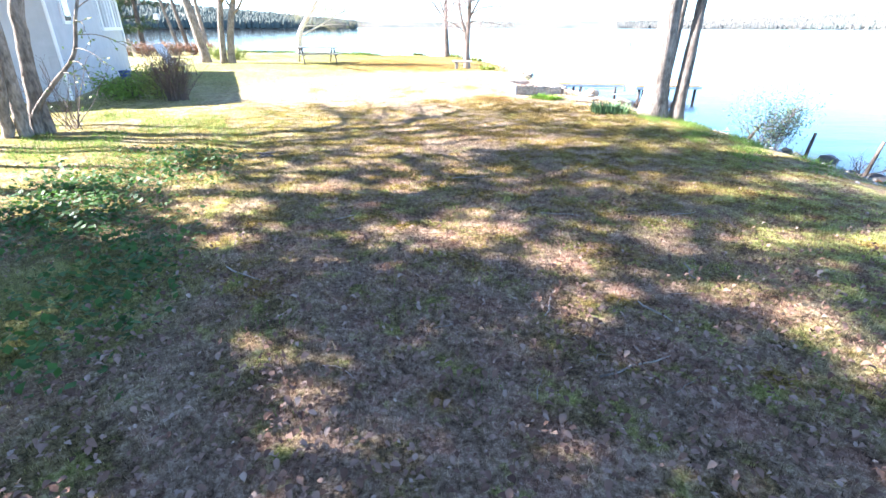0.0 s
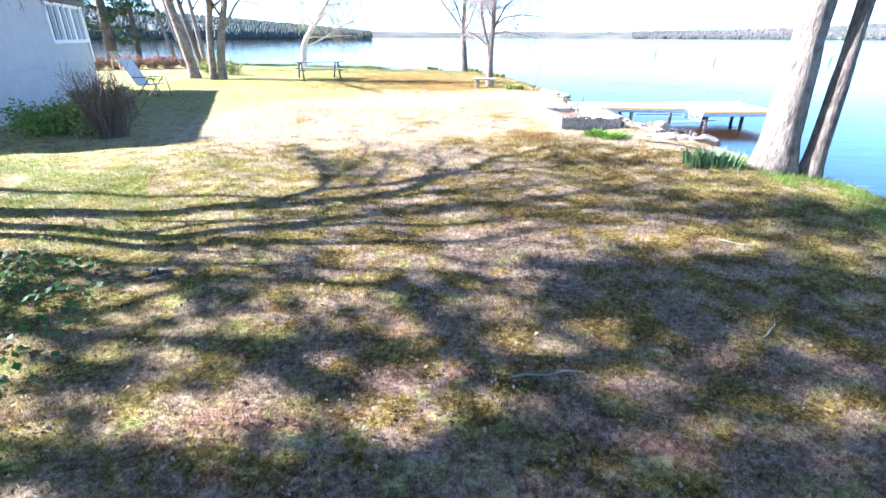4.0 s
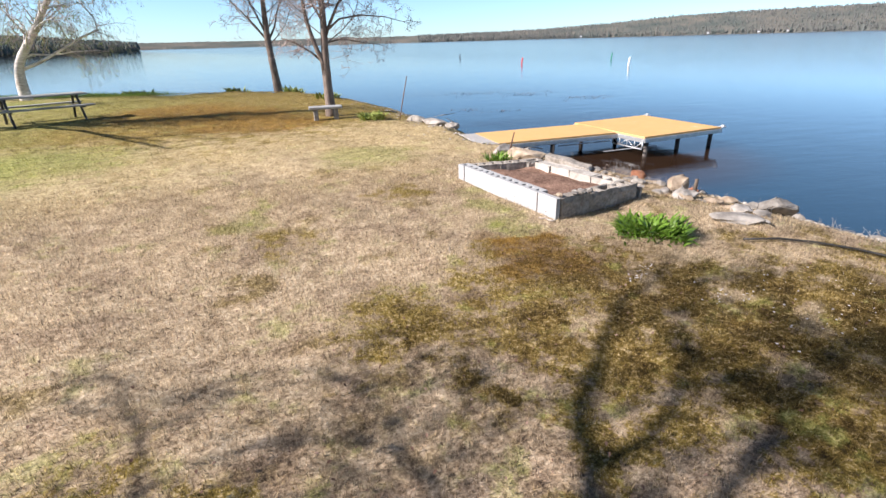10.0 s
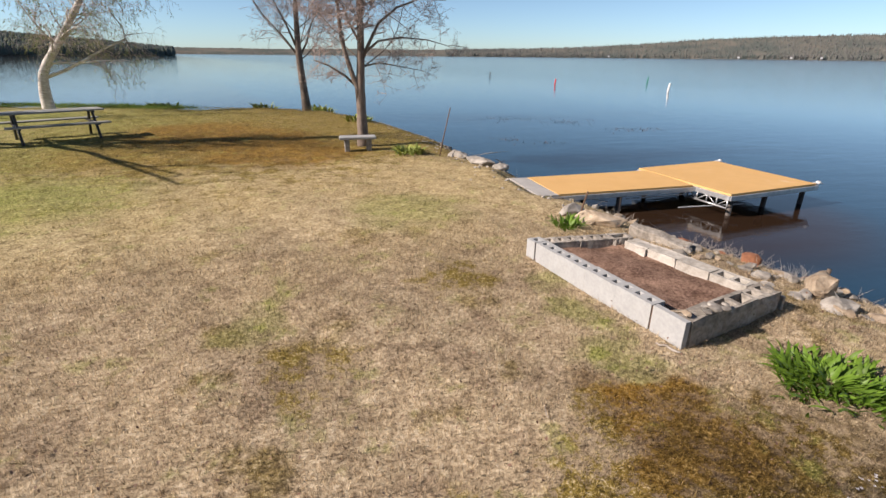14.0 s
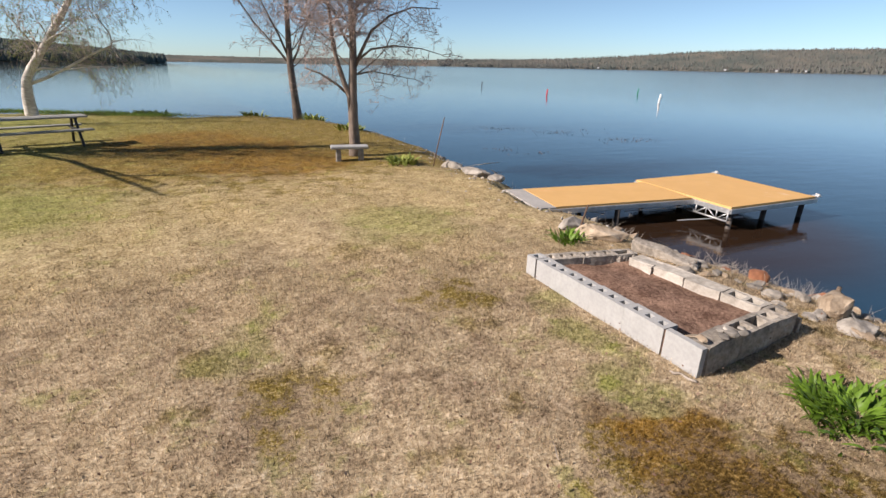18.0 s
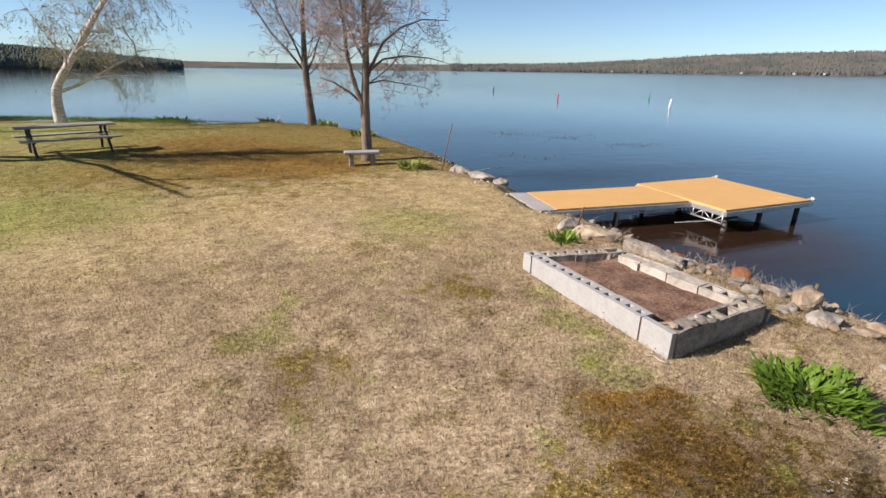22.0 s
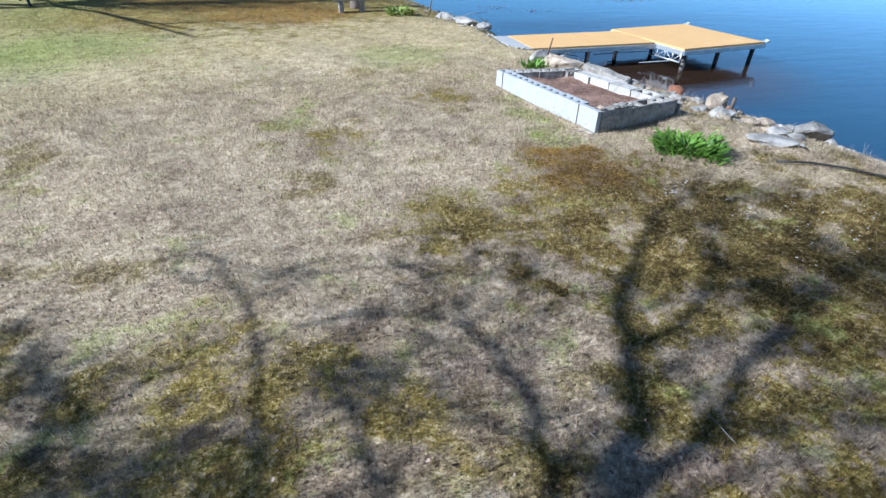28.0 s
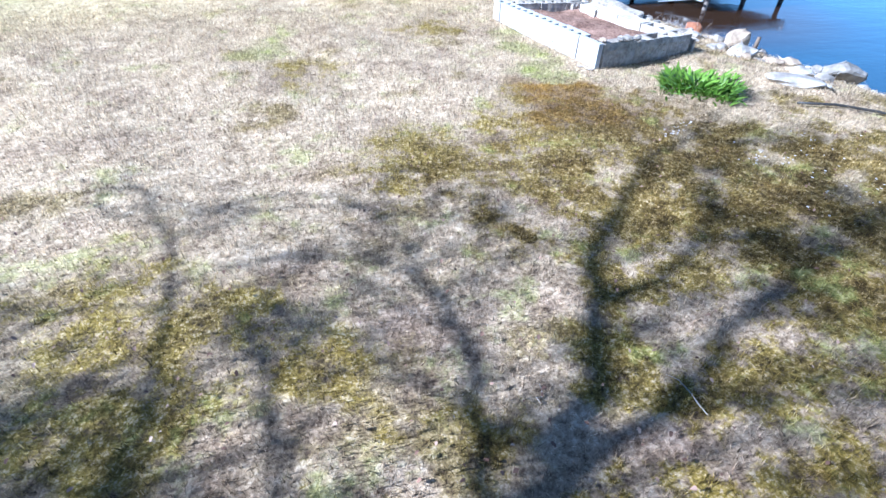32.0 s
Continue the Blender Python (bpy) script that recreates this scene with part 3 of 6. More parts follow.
blades("lush_grass", 46000, -8.5, -2.8, 5.0, 11.0, 0.075, 0.0034, LUSH, "lush green spring grass by the bare tree", 0.25, keep=lambda x, y: np.sin(x * 2.1 + y * 0.7) * np.sin(y * 1.9 - x * 0.6) + 0.35 * np.sin(x * 5.3 + y * 4.1) > -0.15)
blades("green_tufts", 16000, -2.6, 5.0, 0.2, 8.0, 0.07, 0.0028, LUSH, "small tufts of new green grass among the litter", 0.25,
       keep=lambda x, y: np.sin(x * 3.7 + 1.3 * np.sin(y * 1.9)) * np.sin(y * 4.3 + 1.7 * np.sin(x * 1.3)) > 0.80)
blades("shore_grass", 42000, -19.0, -4.6, 34.5, 40.0, 0.17, 0.006, LUSH, "long green grass along the far waterline", 0.25, keep=lambda x, y: shore_distance(x, y) < 2.6)
blades("bank_tufts", 60000, 2.6, 6.6, 6.0, 12.4, 0.11, 0.003, LUSH, "green grass tufts round the foot of the large tree", 0.25,
       keep=lambda x, y: ((x - 4.75) ** 2 + (y - 10.9) ** 2 < 0.55 + 0.5 * np.sin(x * 7) * np.sin(y * 6)) | ((x > 4.2) & (np.sin(x * 6.1 + y * 2.0) * np.sin(y * 5.2) > 0.2)))


# ---- trees ----
def wander(p, d, length, r0, r1, n, bend, lift, rg):
    pts, rad = [Vector(p)], [r0]
    d = Vector(d).normalized()
    for i in range(n):
        d = (d + Vector((rg.gauss(0, bend), rg.gauss(0, bend), rg.gauss(0, bend) + lift))).normalized()
        pts.append(pts[-1] + d * (length / n))
        rad.append(r0 + (r1 - r0) * ((i + 1) / n) ** 0.8)
    return pts, rad


def along(pts, t):
    f = t * (len(pts) - 1)
    i = min(int(f), len(pts) - 2)
    return pts[i].lerp(pts[i + 1], f - i), (pts[i + 1] - pts[i]).normalized()


def twigs_from(geo, buds, pts, rad, depth, rg, count, length, spread, lift, droop=0.0, thin=0.0022, bud_n=3, bud=0.0):
    """Side twigs along a branch, and theirs in turn."""
    for _ in range(count):
        t = rg.uniform(0.22, 1.0)
        p, d = along(pts, t)
        axis = Vector((rg.gauss(0, 1), rg.gauss(0, 1), rg.gauss(0, 1)))
        side = d.cross(axis)
        if side.length < 1e-4:
            continue
        way = (d * (1 - spread) + side.normalized() * spread + Vector((0, 0, lift))).normalized()
        ln = length * rg.uniform(0.55, 1.25) * (1.15 - 0.5 * t)
        r = max(thin * (1.0 + 1.5 * depth), rad[min(int(t * (len(rad) - 1)), len(rad) - 1)] * 0.42)
        r = min(r, 0.012 * (depth + 1))
        q, qr = wander(p, way, ln, r, thin, 4 if depth else 3, 0.16, lift * 0.25 - droop, rg)
        geo.tube(q, qr, 4 if depth > 1 else 3, False)
        if depth > 0:
            twigs_from(geo, buds, q, qr, depth - 1, rg, max(3, int(count * 0.62)), ln * 0.52, spread, lift, droop * 1.5, thin, bud_n, bud)
        elif bud > 0:
            for _ in range(bud_n):
                c, _d = along(q, rg.uniform(0.3, 1.0))
                s = bud * rg.uniform(0.6, 1.5)
                u = Vector((rg.gauss(0, 1), rg.gauss(0, 1), rg.gauss(0, 1))).normalized() * s
                w = u.orthogonal().normalized() * s * 0.6
                buds.add([c - u, c + w, c + u, c - w], [(0, 1, 2, 3)])


def tree(name, base, stems, label, bark, twig_mat, bud_mat, seed, limbs=7, limb_len=2.2, limb_from=0.35, depth=1, count=9, tw_len=0.9, spread=0.6, lift=0.10, droop=0.0,
         bud=0.0, bud_n=3, thin=0.003, sides=12, flare=1.35, group="", bud_name="bud_spray", category="tree", extra=(), bias=(0, 0, 0), limb_r=0.5):
    """stems: lists of (points, base radius, top radius). Each stem is a trunk with limbs of its own; the fine twigs are one part."""
    rg = random.Random(seed)
    e = empty(name, Matrix.Translation(base), label, category, group)
    tw, bd = Geo(), Geo()
    for pts, r0, r1 in stems:
        pts = [Vector(p) for p in pts]
        fine, rad = [], []
        steps = 4
        for i in range(len(pts) - 1):
            for k in range(steps):
                u = k / steps
                a, b, c, d = pts[max(i - 1, 0)], pts[i], pts[i + 1], pts[min(i + 2, len(pts) - 1)]
                fine.append(0.5 * (2 * b + (c - a) * u + (2 * a - 5 * b + 4 * c - d) * u * u + (3 * b - a - 3 * c + d) * u ** 3))
        fine.append(pts[-1])
        n = len(fine)
        for i in range(n):
            t = i / (n - 1)
            rad.append((r0 + (r1 - r0) * t) * (1 + (flare - 1) * max(0, 1 - t * 9) ** 2) * (1 + rg.uniform(-0.05, 0.05)))
        fine[0].z -= 0.25
        part("trunk", Geo().tube(fine, rad, sides).mesh("trunk", bark, True), e)
        for j in range(limbs):
            t = limb_from + (1 - limb_from) * (j + rg.uniform(0.1, 0.9)) / limbs
            p, d = along(fine, t)
            az = j * 2.4 + rg.uniform(-0.5, 0.5)
            out = Vector((math.cos(az), math.sin(az), 0)) + Vector(bias)
            ln = limb_len * rg.uniform(0.7, 1.2) * (1.25 - 0.75 * t)
            rr = max(0.010, (r0 + (r1 - r0) * t) * limb_r)
            q, qr = wander(p, out * spread * 1.3 + d * 0.75, ln, rr, 0.006, 7, 0.12, lift - droop * 0.5, rg)
            part("limb", Geo().tube(q, qr, 7).mesh("limb", bark, True), e)
            twigs_from(tw, bd, q, qr, depth, rg, count, tw_len, spread, lift, droop, thin, bud_n, bud)
        twigs_from(tw, bd, fine[int(n * limb_from):], rad[int(n * limb_from):], depth, rg, count, tw_len, spread, lift, droop, thin, bud_n, bud)
    for pts, r0, r1 in extra:
        q = [Vector(p) for p in pts]
        qr = [r0 + (r1 - r0) * i / (len(q) - 1) for i in range(len(q))]
        part("limb", Geo().tube(q, qr, 8).mesh("limb", bark, True), e)
        twigs_from(tw, bd, q, qr, depth, rg, count, tw_len, spread, lift, droop, thin, bud_n, bud)
    part("crown", tw.mesh("crown", twig_mat), e, "fine bare twigs", kind="stuff")
    if bd.v:
        part(bud_name, bd.mesh(bud_name, bud_mat), e, kind="stuff")
    return e

# bare multi-stemmed tree on the house side, whose shadow crosses the lawn
def smooth_line(pts, steps=4):
    """A soft curve through the points."""
    out = []
    for i in range(len(pts) - 1):
        a, b, c, d = pts[max(i - 1, 0)], pts[i], pts[i + 1], pts[min(i + 2, len(pts) - 1)]
        for k in range(steps):
            u = k / steps
            out.append(0.5 * (2 * b + (c - a) * u + (2 * a - 5 * b + 4 * c - d) * u * u + (3 * b - a - 3 * c + d) * u ** 3))
    return out + [pts[-1]]


TX, TY = -7.5, 7.9
fan_rg = random.Random(21)
bare_tree = empty("bare_tree", Matrix.Translation((TX, TY, gz(TX, TY))), "grey multi-stemmed tree with bare spring twigs leaning over the lawn", "tree")
fan_twigs, fan_buds = Geo(), Geo()


def fan_limb(name, line, r0, r1, side=6, side_len=1.0, twig=6, foot=None):
    """A stem or limb in the tree's leaning fan: (sideways, height) along it. It carries side branches and twigs."""
    rg = fan_rg
    pts = [Vector((0.25 + 0.1 * z + rg.gauss(0, 0.015), u, z)) for u, z in line]
    if foot:
        pts = [Vector((*foot, -0.2)), Vector((*foot, 0.15))] + pts
    q = smooth_line(pts)
    n = len(q)
    k = 0.012 if r1 < 0.03 else 0.006
    q = [p + Vector((rg.gauss(0, k), rg.gauss(0, k), rg.gauss(0, k))) for p in q]
    rad = [(r0 + (r1 - r0) * (i / (n - 1)) ** 0.9) * (1.0 + rg.uniform(-0.06, 0.06)) * (1.35 - 0.35 * min(1.0, i / 3) if foot else 1.0) for i in range(n)]
    part(name, Geo().tube(q, rad, 12 if foot else 8).mesh(name, BARK, True), bare_tree)
    for j in range(side):
        t = (0.32 if foot else 0.18) + (0.68 if foot else 0.82) * (j + rg.uniform(0.1, 0.9)) / side
        p, d = along(q, t)
        out = Vector((rg.uniform(-0.4, 0.4), (1 if (j % 2) else -1) * rg.uniform(0.45, 1.0), rg.uniform(-0.25, 0.75)))
        rr = max(0.007, rad[min(int(t * n), n - 1)] * rg.uniform(0.3, 0.48))
        ln = side_len * rg.uniform(0.6, 1.25) * (1.15 - 0.45 * t)
        w, wr = wander(p, d * 0.75 + out * 0.6, ln, rr, 0.0045, 7, 0.13, 0.02, rg)
        part("branch", Geo().tube(w, wr, 6, False).mesh("branch", BARK, True), bare_tree)
        twigs_from(fan_twigs, fan_buds, w, wr, 1, rg, twig, 0.42, 0.5, 0.05, 0.0, 0.0034, 2, 0.010)
    twigs_from(fan_twigs, fan_buds, q[n // 3:], rad[n // 3:], 1, rg, twig + 2, 0.45, 0.55, 0.05, 0.0, 0.0034, 2, 0.010)


fan_limb("trunk", [(0.34, 1.1), (0.42, 2.2), (0.75, 2.85), (1.12, 3.42), (1.72, 3.84), (2.27, 4.06), (2.50, 4.17), (2.84, 4.39), (3.35, 4.58), (3.83, 4.75), (4.55, 5.25), (5.12, 5.89)], 0.125, 0.016, 12, 1.1, 9, (0.28, 0.25))
fan_limb("limb", [(3.25, 4.55), (3.36, 4.81), (3.62, 5.03), (3.93, 5.28), (4.40, 5.56), (4.71, 5.83)], 0.036, 0.010, 9, 0.8)
fan_limb("limb", [(2.44, 4.13), (2.60, 4.43), (2.77, 4.69), (3.02, 4.93), (3.20, 5.16), (3.40, 5.52), (3.62, 5.89)], 0.046, 0.012, 20, 0.95, 9)
fan_limb("trunk", [(0.42, 1.1), (0.47, 2.15), (0.90, 2.86), (1.32, 3.14), (1.77, 3.54), (2.07, 3.81), (2.42, 4.10), (2.80, 4.42)], 0.105, 0.034, 8, 0.8, 8, (0.38, 0.36))
fan_limb("limb", [(2.33, 4.02), (2.82, 4.06), (3.32, 4.09), (3.67, 4.04), (4.02, 4.03), (4.38, 3.86)], 0.036, 0.008, 13, 0.85)
fan_limb("limb", [(1.32, 3.12), (1.75, 3.2), (2.07, 3.20), (2.77, 3.23), (3.78, 3.28), (4.77, 3.15)], 0.04, 0.007, 14, 0.8)
fan_limb("limb", [(1.5, 3.2), (1.95, 3.2), (2.47, 3.08), (3.15, 2.87), (3.75, 2.70)], 0.036, 0.006, 12, 0.75)
fan_limb("limb", [(1.55, 3.35), (1.85, 3.5), (2.19, 3.54), (2.69, 3.57), (2.99, 3.59), (3.39, 3.54)], 0.036, 0.006, 12, 0.75)
fan_limb("limb", [(0.80, 2.75), (1.13, 3.47), (1.47, 3.84), (1.68, 4.31), (1.95, 4.83), (2.30, 5.35), (2.74, 5.91), (3.14, 6.38)], 0.065, 0.012, 20, 1.05, 9)
fan_limb("trunk", [(-0.05, 1.2), (-0.17, 2.48), (0.02, 2.86), (0.38, 3.33), (0.67, 3.78), (1.03, 4.24), (1.31, 4.79), (1.63, 5.28), (2.24, 5.87), (2.7, 6.7)], 0.12, 0.014, 20, 1.05, 10, (0.22, 0.02))
fan_limb("limb", [(0.0, 2.84), (0.28, 3.50), (0.44, 4.34), (0.70, 4.71), (0.94, 5.37), (1.33, 6.01), (1.56, 6.40)], 0.06, 0.014, 20, 1.05, 9)
fan_limb("trunk", [(-0.30, 1.3), (-0.41, 2.63), (-0.23, 3.08), (-0.20, 3.81), (0.00, 4.32), (0.15, 4.64), (0.60, 5.16), (0.9, 6.0)], 0.10, 0.012, 18, 1.0, 9, (0.05, -0.12))
fan_limb("limb", [(-0.1, 2.3), (0.2, 2.7), (0.45, 3.2), (0.6, 3.6), (0.9, 3.9), (1.2, 4.4)], 0.05, 0.010, 14, 0.9, 8)
fan_limb("limb", [(1.7, 3.2), (2.2, 3.1), (2.7, 2.95), (3.2, 2.75), (3.9, 2.6)], 0.034, 0.008, 14, 0.7, 7)
low_limb = smooth_line([Vector(p) for p in ((0.28, 0.2, 0.15), (0.38, 0.2, 0.4), (0.85, 0.2, 0.85), (1.35, 0.2, 1.31), (1.55, 0.2, 1.85), (1.68, 0.25, 2.3), (1.7, 0.3, 3.2))])
low_rad = [0.052 - 0.038 * i / (len(low_limb) - 1) for i in range(len(low_limb))]
part("limb", Geo().tube(low_limb, low_rad, 8).mesh("limb", BARK, True), bare_tree)
new_leaves = Geo()
for j in range(9):
    p, d = along(low_limb, 0.4 + 0.065 * j)
    w, wr = wander(p, Vector((fan_rg.uniform(0.3, 1.0), fan_rg.uniform(-0.6, 0.6), fan_rg.uniform(0.0, 0.5))), fan_rg.uniform(0.6, 1.2), 0.011, 0.004, 7, 0.1, -0.13, fan_rg)
    part("branch", Geo().tube(w, wr, 5, False).mesh("branch", BARK, True), bare_tree)
    twigs_from(fan_twigs, new_leaves, w, wr, 0, fan_rg, 7, 0.3, 0.5, 0.0, 0.1, 0.003, 4, 0.022)
part("leaf_spray", new_leaves.mesh("leaf_spray", YELLOW_LEAF), bare_tree, "small new yellow-green leaves", kind="stuff")
part("crown", fan_twigs.mesh("crown", TWIG), bare_tree, "fine bare twigs", kind="stuff")
part("bud_spray", fan_buds.mesh("bud_spray", BUD), bare_tree, kind="stuff")

# the three-stemmed tree at the water's edge
BX, BY = 4.75, 11.0
tree("shore_tree", (BX, BY, gz(BX, BY)), [
    ([(-0.08, 0, 0), (-0.07, 0.02, 1.2), (-0.05, 0.05, 2.6), (-0.02, 0.1, 4.4), (0.08, 0.3, 7.0), (0.2, 0.4, 10.0)], 0.275, 0.07),
    ([(0.38, -0.18, 0), (0.43, -0.15, 1.0), (0.51, -0.05, 2.4), (0.62, 0.1, 4.2), (0.9, 0.2, 7.0)], 0.15, 0.05),
    ([(0.16, 0.28, 0.2), (0.24, 0.33, 1.3), (0.36, 0.42, 2.8), (0.55, 0.6, 5.0), (0.8, 0.8, 7.5)], 0.12, 0.04),
], "large grey three-stemmed tree with ridged bark at the water's edge", BARK, TWIG, BUD, 5, limbs=6, limb_len=3.0, limb_from=0.5, depth=1, count=6, tw_len=1.2, thin=0.005, sides=22, flare=1.55)

# two slim bare trees on the point
tree("point_tree", (0.70, 24.25, gz(0.7, 24.25)), [
    ([(0, 0, 0), (-0.02, 0, 0.8), (0.0, 0.02, 1.6), (0.06, 0.03, 2.6), (0.06, 0.0, 3.8), (0.12, 0, 5.6), (0.2, 0, 7.4)], 0.15, 0.022),
    ([(-0.05, 0, 1.38), (-0.22, 0.02, 1.85), (-0.40, 0.05, 2.6), (-0.46, 0.1, 3.5), (-0.62, 0.15, 4.7), (-0.7, 0.2, 6.4)], 0.072, 0.016),
], "slim grey tree with bare reddish twigs behind the stone bench", BARK_MID, TWIG_RED, BUD, 8, limbs=14, limb_len=2.5, limb_from=0.36, depth=2, count=13, tw_len=0.95, spread=0.8, lift=0.10, limb_r=0.18, bud=0.009, bud_n=4,
     thin=0.0022, flare=1.3, group="bare trees on the point",
     extra=[([(-0.04, 0, 1.42), (-0.35, 0.04, 1.72), (-0.75, 0.1, 1.98), (-1.1, 0.15, 2.1)], 0.036, 0.016),
            ([(0.04, 0, 2.05), (0.2, 0.0, 2.4), (0.5, -0.05, 2.95), (0.95, -0.1, 3.3), (1.5, -0.1, 3.5), (2.2, -0.1, 3.5)], 0.05, 0.008),
            ([(0.1, 0, 2.25), (0.5, 0.1, 2.55), (1.1, 0.2, 2.65), (1.8, 0.2, 2.6), (2.4, 0.2, 2.45)], 0.034, 0.007),
            ([(0.04, 0, 1.95), (0.5, 0.1, 2.05), (1.1, 0.15, 1.95), (1.7, 0.2, 1.85)], 0.024, 0.006),
            ([(0.05, 0, 3.0), (0.25, 0.05, 3.7), (0.7, 0.1, 4.3), (1.2, 0.1, 4.7)], 0.042, 0.010),
            ([(0.03, 0, 2.5), (-0.2, -0.1, 2.9), (-0.35, -0.2, 3.3), (-0.8, -0.3, 3.7)], 0.036, 0.009)])
tree("point_tree", (-0.45, 34.6, gz(-0.45, 34.6)), [
    ([(0, 0, 0), (-0.07, 0, 1.2), (-0.13, 0.0, 2.4), (-0.10, 0.0, 3.8), (-0.02, 0, 5.6), (0.1, 0, 8.0), (0.2, 0, 10.0)], 0.19, 0.025),
], "slim bare tree at the tip of the point", BARK_MID, TWIG_RED, BUD, 12, limbs=22, limb_len=3.4, limb_from=0.27, depth=2, count=12, tw_len=1.4, spread=0.72, lift=0.12, limb_r=0.18, bud=0.012, bud_n=4,
     thin=0.003, flare=1.25, group="bare trees on the point",
     extra=[([(-0.13, 0, 2.3), (-0.7, 0.05, 3.1), (-1.4, 0.1, 3.9), (-2.0, 0.1, 4.9), (-2.4, 0.1, 5.8)], 0.045, 0.010),
            ([(-0.13, 0, 2.5), (-0.5, -0.1, 3.5), (-1.0, -0.2, 4.6), (-1.5, -0.2, 6.0)], 0.055, 0.012),
            ([(-0.1, 0, 2.3), (0.25, 0.1, 2.9), (0.45, 0.1, 3.5), (0.9, 0.2, 4.4), (1.6, 0.2, 5.2)], 0.05, 0.012)])

# leaning birch with hanging twigs
tree("birch_tree", (-10.95, 36.3, gz(-10.95, 36.3)), [
    ([(0, 0, 0), (0.04, 0, 0.85), (0.26, 0, 1.6), (1.1, 0, 2.75), (2.2, 0, 4.3), (3.2, 0, 5.7), (4.2, 0, 8.0)], 0.235, 0.04),
], "leaning white birch with hanging twigs behind the picnic table", BIRCH, TWIG_RED, YELLOW_LEAF, 31, limbs=22, limb_len=3.4, limb_from=0.34, depth=2, count=12, tw_len=1.75, spread=0.6, lift=0.04, droop=0.2, limb_r=0.3,
     bud=0.018, bud_n=3, thin=0.0021, flare=1.2, bud_name="catkin_spray",
     extra=[([(0.12, 0, 1.2), (0.9, 0.0, 1.5), (1.8, 0, 1.95), (2.7, 0.05, 2.45), (3.4, 0.05, 2.75), (3.4, 0.05, 3.2), (3.0, 0.1, 3.9)], 0.07, 0.02)])

# tall trees by the house and along the far lawn
tree("lawn_tree", (-13.15, 26.9, gz(-13.1, 26.9)), [
    ([(0, 0, 0), (-0.27, 0, 1.6), (-0.62, 0, 3.4), (-0.8, -0.1, 5.0), (-0.9, -0.3, 7.5)], 0.25, 0.10)],
     "tall leaning grey tree on the far lawn", BARK, TWIG, LEAF, 41, limbs=14, limb_len=3.6, limb_from=0.45, depth=1, count=6, tw_len=1.4, lift=0.1, thin=0.006, bud=0.014, group="tall lawn trees", bias=(0.2, -0.6, 0))
tree("lawn_tree", (-11.75, 26.2, gz(-11.8, 26.2)), [
    ([(-0.17, 0, 0), (0.0, 0, 2.0), (0.42, 0, 4.2), (0.75, -0.1, 6.8)], 0.17, 0.08),
    ([(0.19, 0.1, 0), (0.40, 0.1, 1.6), (0.95, 0.1, 3.6), (1.6, 0.1, 6.8)], 0.20, 0.08)],
     "tall twin-stemmed grey tree on the far lawn", BARK, TWIG, LEAF, 42, limbs=12, limb_len=3.6, limb_from=0.45, depth=1, count=6, tw_len=1.4, lift=0.1, thin=0.006, bud=0.014, group="tall lawn trees", bias=(0.2, -0.6, 0),
     extra=[([(0.3, -0.1, 2.9), (0.6, -1.2, 3.5), (0.8, -2.6, 4.0), (0.9, -4.0, 4.6), (0.95, -5.0, 5.0)], 0.08, 0.02),
            ([(0.75, -2.2, 3.9), (0.6, -3.0, 4.5), (0.4, -4.2, 5.3)], 0.05, 0.015), ([(0.85, -3.0, 4.2), (1.3, -3.4, 4.7), (1.9, -3.9, 5.4)], 0.05, 0.015)])
for k, (tx, ty, h, lean, r) in enumerate([(-17.6, 36.5, 11, -0.10, 0.17), (-19.5, 37.5, 12, -0.18, 0.16), (-20.8, 38.6, 10, -0.22, 0.15), (-28.2, 38.6, 9, -0.38, 0.11), (-26.6, 38.8, 10, -0.34, 0.11), (-16.0, 33.0, 11, -0.2, 0.17)]):
    tree("shoreline_tree", (tx, ty, gz(tx, ty)), [([(0, 0, 0), (lean * h * 0.25, 0, h * 0.25), (lean * h * 0.6, 0.1, h * 0.6), (lean * h, 0.2, h)], r, 0.04)],
         "bare grey tree at the far shoreline", BARK_DARK if k % 2 else BARK, TWIG, LEAF, 50 + k, limbs=7, limb_len=2.4, limb_from=0.35, depth=1, count=6, tw_len=1.2, lift=0.1, thin=0.006, bud=0.022, sides=9,
         group="shoreline trees")


